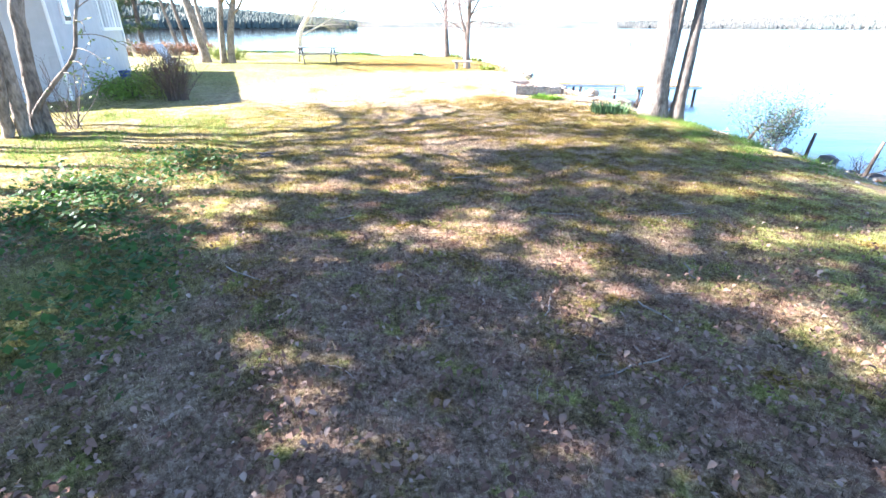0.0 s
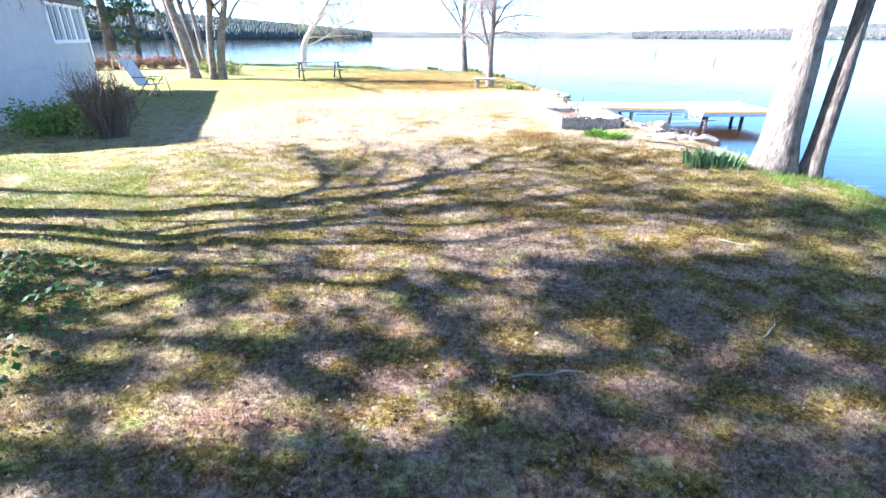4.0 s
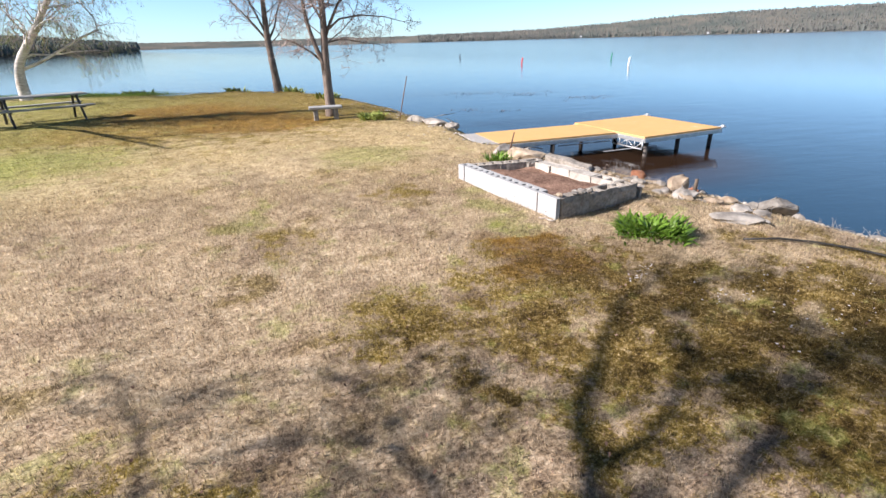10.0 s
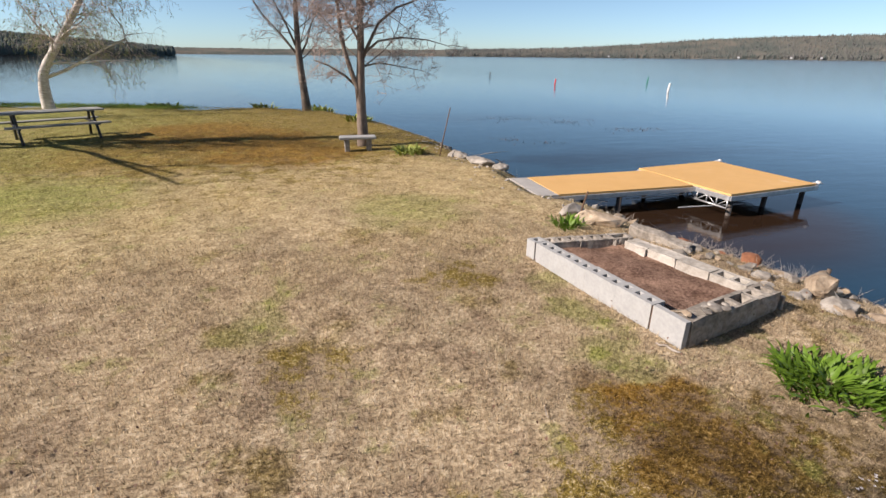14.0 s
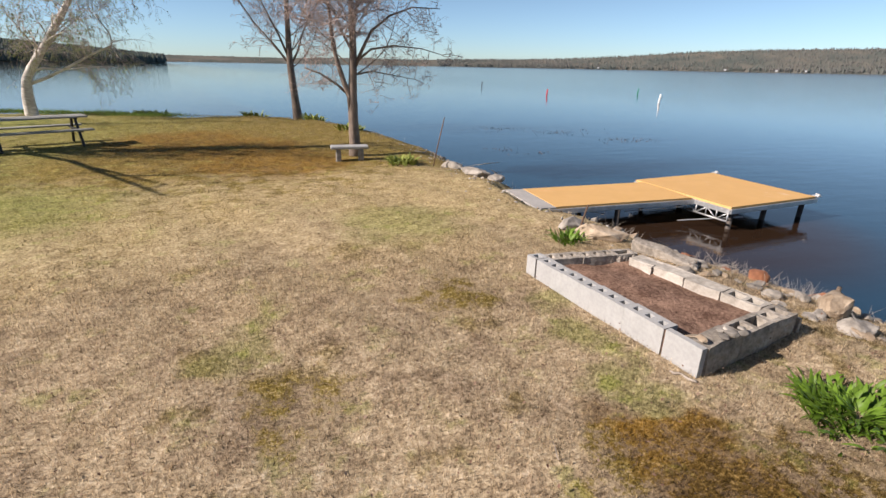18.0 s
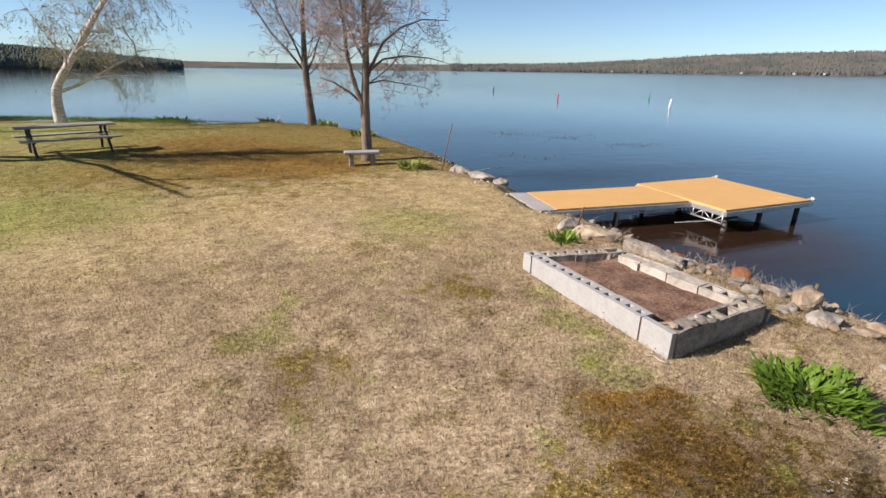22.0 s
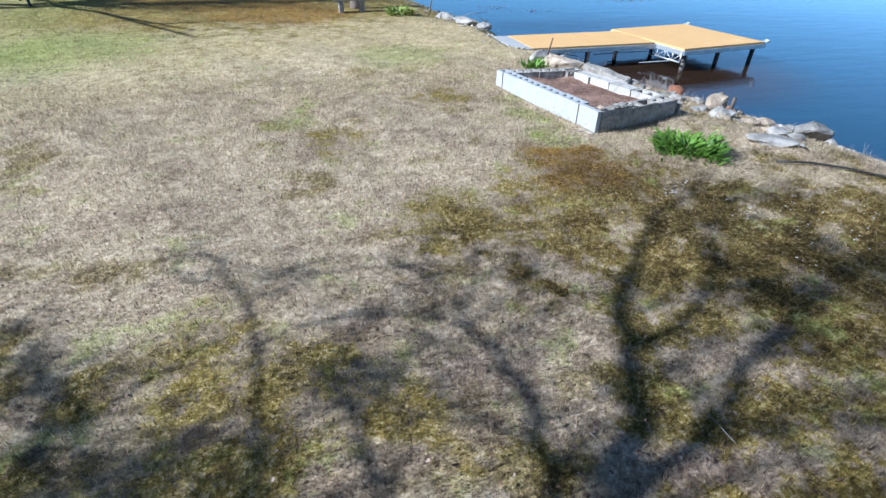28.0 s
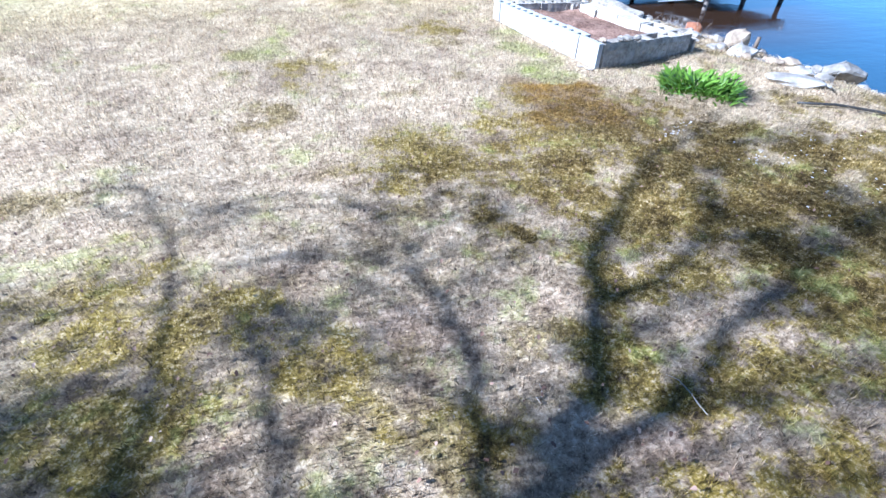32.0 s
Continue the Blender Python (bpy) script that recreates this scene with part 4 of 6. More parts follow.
def conifer(base, h, r, seed, label, clumps=700, bare=0.18, trunk=0.2, lumps=0.5, sprays=7):
    """A tapered trunk with boughs and many small needle sprays."""
    rg = random.Random(seed)
    e = empty("pine_tree", Matrix.Translation(base), label, "tree", "pine trees")
    part("trunk", Geo().tube([(0, 0, -0.2), (0.05, 0, h * 0.3), (0, 0.05, h * 0.7), (0, 0, h)], [trunk, trunk * 0.8, trunk * 0.4, 0.03], 9).mesh("trunk", BARK_DARK, True), e)
    needle = Geo()
    n = 34
    for i in range(n):
        t = bare + (0.97 - bare) * i / n
        az = i * 2.4 + rg.uniform(-0.4, 0.4)
        ln = r * (1.05 - t) ** 0.7 * rg.uniform(0.6, 1.15)
        p0 = Vector((0, 0, h * t))
        p1 = p0 + Vector((math.cos(az) * ln, math.sin(az) * ln, ln * rg.uniform(-0.12, 0.22)))
        part("bough", Geo().tube([p0, p0.lerp(p1, 0.5) + Vector((0, 0, 0.1)), p1], [0.04, 0.025, 0.01], 4, False).mesh("bough", BARK_DARK), e)
        for _ in range(clumps // n):
            c = p0.lerp(p1, rg.uniform(0.25, 1.05)) + Vector((rg.gauss(0, 0.22), rg.gauss(0, 0.22), rg.gauss(0, 0.12)))
            for _ in range(sprays):
                d = Vector((rg.gauss(0, 1), rg.gauss(0, 1), rg.gauss(0.3, 0.8))).normalized() * lumps * rg.uniform(0.5, 1.0)
                w = d.orthogonal().normalized() * (0.315 / sprays)
                needle.add([c - w, c + w, c + d], [(0, 1, 2)])
    part("needles", needle.mesh("needles", NEEDLE), e, kind="stuff")
    return e


conifer((-26.6, 40.3, gz(-26.6, 40.3)), 12, 4.0, 3, "green pine with a reddish trunk at the far shoreline", 1100, 0.13, 0.38, 0.45, 16)
conifer((-31.0, 41.0, gz(-31, 41)), 13, 4.4, 4, "green pine at the far shoreline", 900, 0.13, 0.25, 0.45, 16)
conifer((-25.4, 41.6, gz(-25.4, 41.6)), 11, 3.0, 6, "green pine at the far shoreline", 700, 0.3, 0.2, 0.45, 16)
# trees beside the start of the walk, known by the shade they throw
for k, (tx, ty, h, r, n, low) in enumerate([(-9.5, 1.4, 11.5, 2.8, 760, 0.16), (-10.6, 5.05, 13.0, 1.5, 140, 0.42), (-10.9, 6.15, 10.5, 1.0, 90, 0.48), (-11.2, 7.0, 12.5, 1.2, 130, 0.37), (-12.4, 7.3, 12.5, 1.5, 330, 0.68), (-9.2, 3.0, 6.5, 1.8, 330, 0.3), (-11.6, 3.4, 12.5, 2.2, 460, 0.3), (-8.6, -1.6, 11.0, 3.2, 820, 0.12), (-12.5, -4.5, 12.0, 3.4, 900, 0.15),
                                               (-14.0, 2.2, 11.0, 2.6, 450, 0.2), (-13.8, 5.3, 16.0, 1.8, 300, 0.52), (-13.6, 9.2, 16.0, 2.4, 280, 0.66)]):
    conifer((tx, ty, gz(tx, ty)), h, r, 14 + k, "tall pine shading the near lawn", n, low, 0.09)

# ---- the raised bed of concrete blocks ----
def block_mesh(name, l, w, h, cores, mat, rough=0.0, seed=0):
    """A concrete block lying flat, with open cores in its top."""
    rg = random.Random(seed)
    g = Geo()
    wall, web = (0.046, 0.076) if cores > 2 else (0.042, 0.045)
    inner = (l - 2 * wall - (cores - 1) * web) / max(cores, 1)
    xs = [0.0]
    for i in range(cores):
        a = wall + i * (inner + web)
        xs += [a, a + inner]
    xs.append(l)
    ys = [0.0, wall, w - wall, w]
    if not cores:
        xs = [0.0, l / 3, 2 * l / 3, l]
    idx = {}
    verts, faces = [], []

    def vid(x, y, z):
        k = (round(x, 5), round(y, 5), round(z, 5))
        if k not in idx:
            idx[k] = len(verts)
            edge = (x in (0.0, l)) or (y in (0.0, w))
            j = (0.0004 if rough == 0 else 0.0015) + rough
            verts.append((x + rg.uniform(-j, j), y + rg.uniform(-j, j), z + (rg.uniform(-j, j) if z > 0 else 0)))
        return idx[k]

    for i in range(len(xs) - 1):
        for j in range(3):
            hole = cores and j == 1 and i % 2 == 1
            x0, x1, y0, y1 = xs[i], xs[i + 1], ys[j], ys[j + 1]
            if not hole:
                faces.append((vid(x0, y0, h), vid(x1, y0, h), vid(x1, y1, h), vid(x0, y1, h)))
            else:
                d = h * 0.35
                faces.append((vid(x0, y0, d), vid(x1, y0, d), vid(x1, y1, d), vid(x0, y1, d)))
                for (ax, ay), (bx, by) in (((x0, y0), (x1, y0)), ((x1, y0), (x1, y1)), ((x1, y1), (x0, y1)), ((x0, y1), (x0, y0))):
                    faces.append((vid(ax, ay, h), vid(ax, ay, d), vid(bx, by, d), vid(bx, by, h)))
    if rough > 0.003:
        # split face: a coarse broken surface in front
        n0, na, nb = len(verts), 9, 5
        for a in range(na + 1):
            for c in range(nb + 1):
                edge = a in (0, na) or c in (0, nb)
                verts.append((l * a / na, -0.002 if edge else -rg.uniform(0.0, 0.026), h * c / nb + (0 if edge else rg.uniform(-0.01, 0.01))))
        faces += [(n0 + a * (nb + 1) + c, n0 + (a + 1) * (nb + 1) + c, n0 + (a + 1) * (nb + 1) + c + 1, n0 + a * (nb + 1) + c + 1) for a in range(na) for c in range(nb)]
    for i in range(len(xs) - 1):
        faces.append((vid(xs[i], 0.0, 0.0), vid(xs[i + 1], 0.0, 0.0), vid(xs[i + 1], 0.0, h), vid(xs[i], 0.0, h)))
        faces.append((vid(xs[i + 1], w, 0.0), vid(xs[i], w, 0.0), vid(xs[i], w, h), vid(xs[i + 1], w, h)))
    for j in range(3):
        faces.append((vid(0.0, ys[j + 1], 0.0), vid(0.0, ys[j], 0.0), vid(0.0, ys[j], h), vid(0.0, ys[j + 1], h)))
        faces.append((vid(l, ys[j], 0.0), vid(l, ys[j + 1], 0.0), vid(l, ys[j + 1], h), vid(l, ys[j], h)))
    g.add(verts, faces)
    me = g.mesh(name, mat)
    return me


PC, PL, PR, PF = Vector((1.885, 13.99)), Vector((1.56, 16.20)), Vector((3.245, 14.30)), Vector((2.84, 16.10))
BED_TOP = 0.262
bed = empty("raised_bed", Matrix(), "garden bed walled with weathered grey concrete blocks", "garden bed")


def lay(a, b, plan, inward, seed, top0, top1, mat, close=False):
    """Blocks end to end from a to b; plan: (length, cores, width, rough)."""
    d = (b - a).normalized()
    ang = math.atan2(d.y, d.x)
    total = (b - a).length
    used = sum(p[0] for p in plan)
    if not close:
        fit = (total - 0.010 * (len(plan) - 1)) / used
        plan = [(l * fit, cores, w, rough) for l, cores, w, rough in plan]
        used *= fit
    tight = [i for i in range(len(plan) - 1) if close and 0 < i < len(plan) - 2]
    gap = (total - used - 0.0008 * len(tight)) / max(1, len(plan) - 1 - len(tight))
    s = 0.0
    for i, (l, cores, w, rough) in enumerate(plan):
        p = a + d * s
        if inward < 0:
            p = p + Vector((d.y, -d.x)) * w
        top = top0 + (top1 - top0) * (s + l / 2) / total
        h = top + 0.012
        rg = random.Random(seed + i)
        me = block_mesh("concrete_block", l, w, h, cores, mat, rough, seed + i)
        m = Matrix.Translation((p.x, p.y, top - h)) @ Matrix.Rotation(ang + (0 if close else rg.uniform(-0.02, 0.02)), 4, "Z") @ Matrix.Rotation(0 if close else rg.uniform(-0.008, 0.008), 4, "X")
        part("concrete_block", me, bed, m=m)
        s += l + (0.0008 if i in tight else gap)


# lawn side, from the near corner: inside is to the right of the run
lay(PC, PL, [(0.33, 0, 0.055, 0), (0.425, 3, 0.16, 0), (0.425, 3, 0.16, 0), (0.425, 3, 0.16, 0), (0.425, 3, 0.16, 0), (0.16, 1, 0.16, 0.002)], -1, 100, BED_TOP, 0.208, CONC, True)
# near end, far end and lake side
lay(PC + Vector((0.066, 0.012)), PR, [(0.38, 0, 0.19, 0.016), (0.39, 2, 0.20, 0.008), (0.29, 2, 0.20, 0.010)], 1, 120, BED_TOP - 0.015, 0.195, CONC_OLD)
lay(PL + Vector((0.18, -0.015)), PF, [(0.39, 3, 0.19, 0.002), (0.39, 3, 0.19, 0.002), (0.25, 1, 0.19, 0.004)], -1, 140, 0.206, 0.20, CONC_OLD)
lay(PR + Vector((-0.02, 0.23)), PF + Vector((0.02, -0.22)), [(0.38, 2, 0.2, 0.006), (0.39, 0, 0.2, 0.006), (0.38, 0, 0.2, 0.006), (0.30, 0, 0.22, 0.012)], 1, 160, 0.195, 0.20, CONC_PALE)
soil = Geo()
sn = 14
cor = [PC + Vector((0.15, 0.17)), PR + Vector((-0.18, 0.17)), PF + Vector((-0.15, -0.17)), PL + Vector((0.14, -0.17))]
sv = []
for i in range(sn + 1):
    for j in range(sn + 1):
        u, v = i / sn, j / sn
        q = cor[0].lerp(cor[1], u).lerp(cor[3].lerp(cor[2], u), v)
        sv.append((q.x, q.y, 0.115 + 0.015 * math.sin(u * 9 + v * 5) + rng.uniform(-0.008, 0.008)))
soil.add(sv, [(i * (sn + 1) + j, (i + 1) * (sn + 1) + j, (i + 1) * (sn + 1) + j + 1, i * (sn + 1) + j + 1) for i in range(sn) for j in range(sn)])
part("soil", soil.mesh("soil", SOIL, True), bed, "bare reddish-brown soil")

# ---- stones ----
def stone_mesh(name, size, mat, seed, subdiv=2, rough=0.22):
    bm = bmesh.new()
    off = Vector((seed * 3.1, seed * 1.7, seed * 0.9))
    rs = random.Random(seed)
    # the hull of a few points gives broken faces; fine relief is laid over it
    for _ in range(20):
        bm.verts.new(Vector((rs.gauss(0, 1), rs.gauss(0, 1), rs.gauss(0, 1))).normalized() * rs.uniform(0.86, 1.0))
    bmesh.ops.convex_hull(bm, input=bm.verts[:])
    bmesh.ops.delete(bm, geom=[v for v in bm.verts if not v.link_faces], context="VERTS")
    bmesh.ops.bevel(bm, geom=bm.edges[:], offset=0.09, segments=1, affect="EDGES", profile=0.5)
    bmesh.ops.triangulate(bm, faces=bm.faces[:])
    if subdiv > 2:
        bmesh.ops.subdivide_edges(bm, edges=bm.edges[:], cuts=1, use_grid_fill=True)
    for v in bm.verts:
        c = v.co.copy()
        c *= 1 + noise.noise(c * 1.1 + off) * rough * 0.9 + noise.noise(c * 3.0 + off) * rough * 0.4 + noise.noise(c * 8.0 + off) * rough * 0.15
        v.co = Vector((c.x * size[0] / 1.85, c.y * size[1] / 1.85, c.z * size[2] / 1.85))
    me = bpy.data.meshes.new(name)
    bm.to_mesh(me)
    bm.free()
    me.materials.append(mat)
    return me


def rock(x, y, size, mat, label, seed, yaw=0.0, sink=0.3, z=None, tilt=0.0):
    zz = gz(x, y) if z is None else z
    return thing("rock", stone_mesh("rock", size, mat, seed, 3 if max(size) > 0.35 else 2), pose(x, y, zz + size[2] * (0.5 - sink), tilt, 0, yaw), label, "rock", "shoreline rocks")


wb = bmesh.new()
bmesh.ops.create_cube(wb, size=1.0)
bmesh.ops.bevel(wb, geom=wb.edges[:], offset=0.10, segments=2, affect="EDGES", profile=0.6)
bmesh.ops.subdivide_edges(wb, edges=wb.edges[:], cuts=3, use_grid_fill=True)
for v in wb.verts:
    u = v.co.x + 0.5
    top = 0.155 - 0.125 * u + 0.03 * noise.noise((u * 3.1, 4.0, 1.0))
    v.co = Vector((v.co.x * 0.78, v.co.y * (0.15 + 0.05 * u), -0.12 + (v.co.z + 0.5) * (top + 0.12)))
    v.co += noise.noise_vector(v.co * 9.0) * 0.010 + noise.noise_vector(v.co * 30.0) * 0.004
wedge_me = bpy.data.meshes.new("rock")
wb.to_mesh(wedge_me)
wb.free()
wedge_me.materials.append(CONC_OLD)
thing("rock", wedge_me, pose(3.47, 16.20, 0.0, 7, 0, -62), "thin wedge-shaped grey slab on edge beside the garden bed", "rock", "shoreline rocks")
rock(3.18, 17.12, (0.78, 0.42, 0.34), ROCK_TAN, "tan boulder behind the garden bed", 7, -38, 0.25, -0.08)
rock(2.95, 17.55, (0.5, 0.36, 0.26), ROCK, "grey boulder behind the garden bed", 8, 20, 0.3)
rock(4.24, 14.62, (0.44, 0.36, 0.34), ROCK_TAN, "blocky tan rock on the bank", 2, 20, 0.2)
rock(3.98, 14.22, (0.44, 0.30, 0.20), ROCK, "grey rock on the bank", 3, 10, 0.3)
rock(4.36, 15.58, (0.31, 0.24, 0.20), ROCK_RED, "rusty red rock on the bank", 4, 10, 0.2)
rock(4.78, 13.55, (0.56, 0.36, 0.30), ROCK, "pale grey boulder at the water", 5, -15, 0.25)
rock(3.72, 13.22, (0.62, 0.40, 0.13), ROCK, "flat pale grey slab on the bank", 6, -35, 0.35)
rock(4.12, 13.5, (0.34, 0.26, 0.12), ROCK, "flat pale grey slab on the bank", 66, 15, 0.3)
brg = random.Random(12)
for k in range(44):
    u = brg.random()
    x, y = 3.55 + 0.95 * u + brg.uniform(-0.3, 0.3), 15.6 - 2.1 * u + brg.uniform(-0.5, 0.9)
    w = brg.uniform(0.09, 0.30)
    rock(x, y, (w, w * brg.uniform(0.5, 0.9), w * brg.uniform(0.25, 0.5)), brg.choice([ROCK, ROCK, ROCK_TAN]), "flat broken stone on the bank beside the garden bed", 400 + k, brg.uniform(0, 180), 0.25, tilt=brg.uniform(-14, 14))
rock(6.72, 8.1, (0.42, 0.34, 0.34), ROCK_DARK, "dark wet boulder at the water's edge", 61, 20, 0.25)
rock(6.55, 9.0, (0.3, 0.24, 0.2), ROCK_DARK, "dark wet boulder at the water's edge", 62, 70, 0.25)
rock(6.95, 7.3, (0.4, 0.34, 0.26), ROCK_DARK, "dark wet boulder at the water's edge", 63, -20, 0.25)
rock(7.0, 6.5, (0.36, 0.3, 0.26), ROCK_DARK, "dark wet boulder at the water's edge", 64, 40, 0.25)
rock(2.95, 21.6, (0.85, 0.4, 0.30), ROCK, "pale rock on the bank past the dock", 9, -60, 0.3)
rock(2.75, 22.5, (0.55, 0.36, 0.26), ROCK, "pale rock on the bank past the dock", 10, -40, 0.3)
rock(3.2, 20.9, (0.45, 0.34, 0.28), ROCK, "grey rock at the dock's end", 11, 10, 0.35)
srg = random.Random(77)
small = Geo()
for k in range(520):
    t = srg.uniform(4.0, 33.0)
    i = max(j for j in range(len(SHORE) - 1) if j >= 4 and SHORE[j][1] <= t)
    (ax, ay), (bx, by) = SHORE[i], SHORE[i + 1]
    u = (t - ay) / (by - ay)
    inland = srg.uniform(-0.15, 0.9 if k < 230 else 1.7) if t < 26 else srg.uniform(-0.1, 0.35)
    x, y = ax + (bx - ax) * u - inland, t
    if 18.6 < y < 21:
        continue
    w = (srg.uniform(0.09, 0.30) if k < 230 else srg.uniform(0.05, 0.13)) * (1.25 if inland < 0.35 else 0.8)
    mat, word = srg.choice([(ROCK, "grey"), (ROCK, "grey"), (ROCK, "grey"), (ROCK_TAN, "tan"), (ROCK_RED, "rusty")])
    size = (w, w * srg.uniform(0.6, 0.95), w * srg.uniform(0.45, 0.75))
    if k < 210:
        rock(x, y, size, mat, f"{word} stone on the lake bank", 20 + k, srg.uniform(0, 180), 0.3)
    else:
        bits = stone_mesh("bank_stones", size, ROCK, 20 + k)
        mm = pose(x, y, gz(x, y) + size[2] * 0.2, 0, 0, srg.uniform(0, 180))
        small.add([mm @ v.co for v in bits.vertices], [tuple(p.vertices) for p in bits.polygons])
        bpy.data.meshes.remove(bits)
thing("bank_stones", small.mesh("bank_stones", PEBBLE), Matrix(), "small pale stones strewn over the lake bank", "stones", kind="stuff")

# small stones laid on the near corner of the bed
for k, (dx, dy, s) in enumerate([(0.13, 0.24, 0.15), (0.12, 0.12, 0.12), (0.30, 0.10, 0.11), (0.40, 0.12, 0.13), (0.50, 0.10, 0.12), (0.44, 0.19, 0.10), (0.56, 0.17, 0.08), (0.36, 0.19, 0.08)]):
    thing("loose_stone", stone_mesh("loose_stone", (s, s * 0.8, s * 0.4), ROCK_TAN if k < 2 else ROCK, 300 + k), pose(PC.x + dx, PC.y + dy, BED_TOP - 0.015 + s * 0.16 - (0.06 if k == 0 else 0.0), 0, 0, k * 50),
          "small flat stone resting on a concrete block", "stone", "stones on the bed wall")

# thin rods in the open joints of the bed wall, and an upright slab at its lake end
dbed = (PL - PC).normalized()
for s_, up in ((0.341, 0.242), (2.062, 0.2)):
    q = PC + dbed * s_ + Vector((dbed.y, -dbed.x)) * 0.02
    part("joint_rod", Geo().tube([(q.x, q.y, -0.05), (q.x, q.y, up)], 0.011, 8).mesh("joint_rod", RUST, True), bed, "rusty rod in the joint")
part("end_slab", Geo().box((0, 0, 0.02), (0.035, 0.2, 0.24), bev=0.004).mesh("end_slab", CONC_OLD), bed, m=pose(PR.x + 0.06, PR.y + 0.10, 0.0, 0, 1, 8))

# ---- dock ----
DK = Matrix.Translation((3.21, 19.07, -0.16))
dock = empty("dock", DK, "tan-decked aluminium dock with a square end platform", "dock")
WM, PM = Matrix.Rotation(radians(-1.2), 4, "Z"), Matrix.Translation((3.53, -0.86, 0.0)) @ Matrix.Rotation(radians(5.2), 4, "Z")
WL, WW, PW, PD = 3.5, 1.42, 2.47, 2.44
board = Geo().box((0, 0, -0.02), (0.1418, WW - 0.02, 0.04), bev=0.0008).mesh("deck_board", DECK)
board2 = Geo().box((0, 0, -0.02), (0.1418, PD - 0.02, 0.04), bev=0.0008).mesh("deck_board", DECK)
for i in range(int((WL - 0.42) / 0.142)):
    part("deck_board", board, dock, m=WM @ Matrix.Translation((0.47 + i * 0.142, WW / 2, 0)))
for i in range(int(PW / 0.142)):
    part("deck_board", board2, dock, m=PM @ Matrix.Translation((0.09 + i * 0.142, PD / 2, 0.008)))
for y in (0.0, WW):
    part("side_beam", Geo().box((WL / 2, y, -0.085), (WL, 0.05, 0.09), bev=0.006).mesh("side_beam", ALU), dock, m=WM)
for y in (0.0, PD):
    part("side_beam", Geo().box((PW / 2, y, -0.078), (PW, 0.05, 0.09), bev=0.006).mesh("side_beam", ALU), dock, m=PM)
for x in (0.0, PW):
    part("end_beam", Geo().box((x, PD / 2, -0.078), (0.05, PD, 0.09), bev=0.006).mesh("end_beam", ALU), dock, m=PM)


def truss(a, b, drop, n):
    a, b = Vector(a), Vector(b)
    dn = Vector((0, 0, -drop))
    chord = part("truss", Geo().tube([a + dn, b + dn], 0.02, 6).mesh("truss", ALU, True), dock, "open aluminium truss", m=PM)
    for i in range(n + 1):
        p = a.lerp(b, i / n)
        part("strut", Geo().tube([p, p + dn], 0.014, 5).mesh("strut", ALU, True), chord)
        if i < n:
            q = a.lerp(b, (i + 1) / n)
            part("diagonal", Geo().tube([p + dn, q] if i % 2 else [p, q + dn], 0.012, 5).mesh("diagonal", ALU, True), chord)


truss((-0.01, 0.03, -0.11), (-0.01, 0.95, -0.11), 0.16, 4)
for x, y, mm in ((1.75, 0.06, WM), (1.75, WW - 0.06, WM), (0.2, 0.12, PM), (0.2, PD - 0.12, PM), (PW - 0.12, 0.18, PM), (PW - 0.12, PD - 0.15, PM), (1.4, PD - 0.1, PM), (1.4, 0.3, PM)):
    pt = part("post", Geo().tube([(x, y, -1.75), (x, y, -0.06)], 0.05, 10).mesh("post", POST, True), dock, m=mm)
    part("bracket", Geo().box((x, y, -0.10), (0.13, 0.13, 0.09)).mesh("bracket", POST), pt)
for x, y in ((PW + 0.06, PD - 0.02), (PW + 0.06, 0.05)):
    part("corner_bracket", Geo().box((x, y, 0.0), (0.12, 0.14, 0.025)).box((x + 0.03, y, 0.02), (0.04, 0.09, 0.05)).mesh("corner_bracket", ALU), dock, m=PM)
for a, c in (((1.0, 0.02, -0.12), (1.5, 0.02, -0.22)), ((1.9, 0.02, -0.2), (3.3, 0.02, -0.2)), ((2.9, -0.3, -0.36), (4.0, -0.75, -0.24))):
    part("brace", Geo().tube([a, c], 0.013, 6).mesh("brace", ALU), dock)
part("ramp", Geo().box((0.19, WW / 2, -0.012), (0.42, WW, 0.035), Matrix.Rotation(radians(2), 4, "Y"), 0.006).mesh("ramp", RAMP), dock, "grey end plate at the shore", m=WM)
for y, w in ((0.1, 0.26), (0.55, 0.3), (1.2, 0.32)):
    part("footing", stone_mesh("footing", (0.34, w, 0.26), CONC_OLD, int(y * 100) + 3), dock, "rough footing block", m=WM @ Matrix.Translation((0.14, y, -0.16)))

# ---- plants ----
def leaf_mesh(name, ln, wd, bend, mat, fold=0.18, blade=False):
    """A lance-shaped leaf that arches outwards."""
    n = 6
    v, f = [], []
    for i in range(n + 1):
        t = i / n
        w = wd * max(0.12, math.sin(math.pi * min(1.0, 0.10 + 0.9 * t)) ** 0.8) if t < 1 else 0.001
        if blade:
            w = wd * min(1.0, 2.6 * (1 - t) + 0.04)
        x, z = bend * ln * t ** 2.2, ln * (t - 0.35 * bend * t ** 2.2)
        v += [(x, -w / 2, z), (x - fold * w, 0, z - 0.1 * w), (x, w / 2, z)]
    for i in range(n):
        a = i * 3
        f += [(a, a + 1, a + 4, a + 3), (a + 1, a + 2, a + 5, a + 4)]
    return mesh_from(name, v, f, mat, True)


IRIS_LEAVES = [leaf_mesh("leaf", l, w * 0.95, b, IRIS) for l, w, b in ((0.23, 0.044, 0.35), (0.21, 0.046, 0.6), (0.17, 0.04, 0.25), (0.22, 0.042, 0.85))]


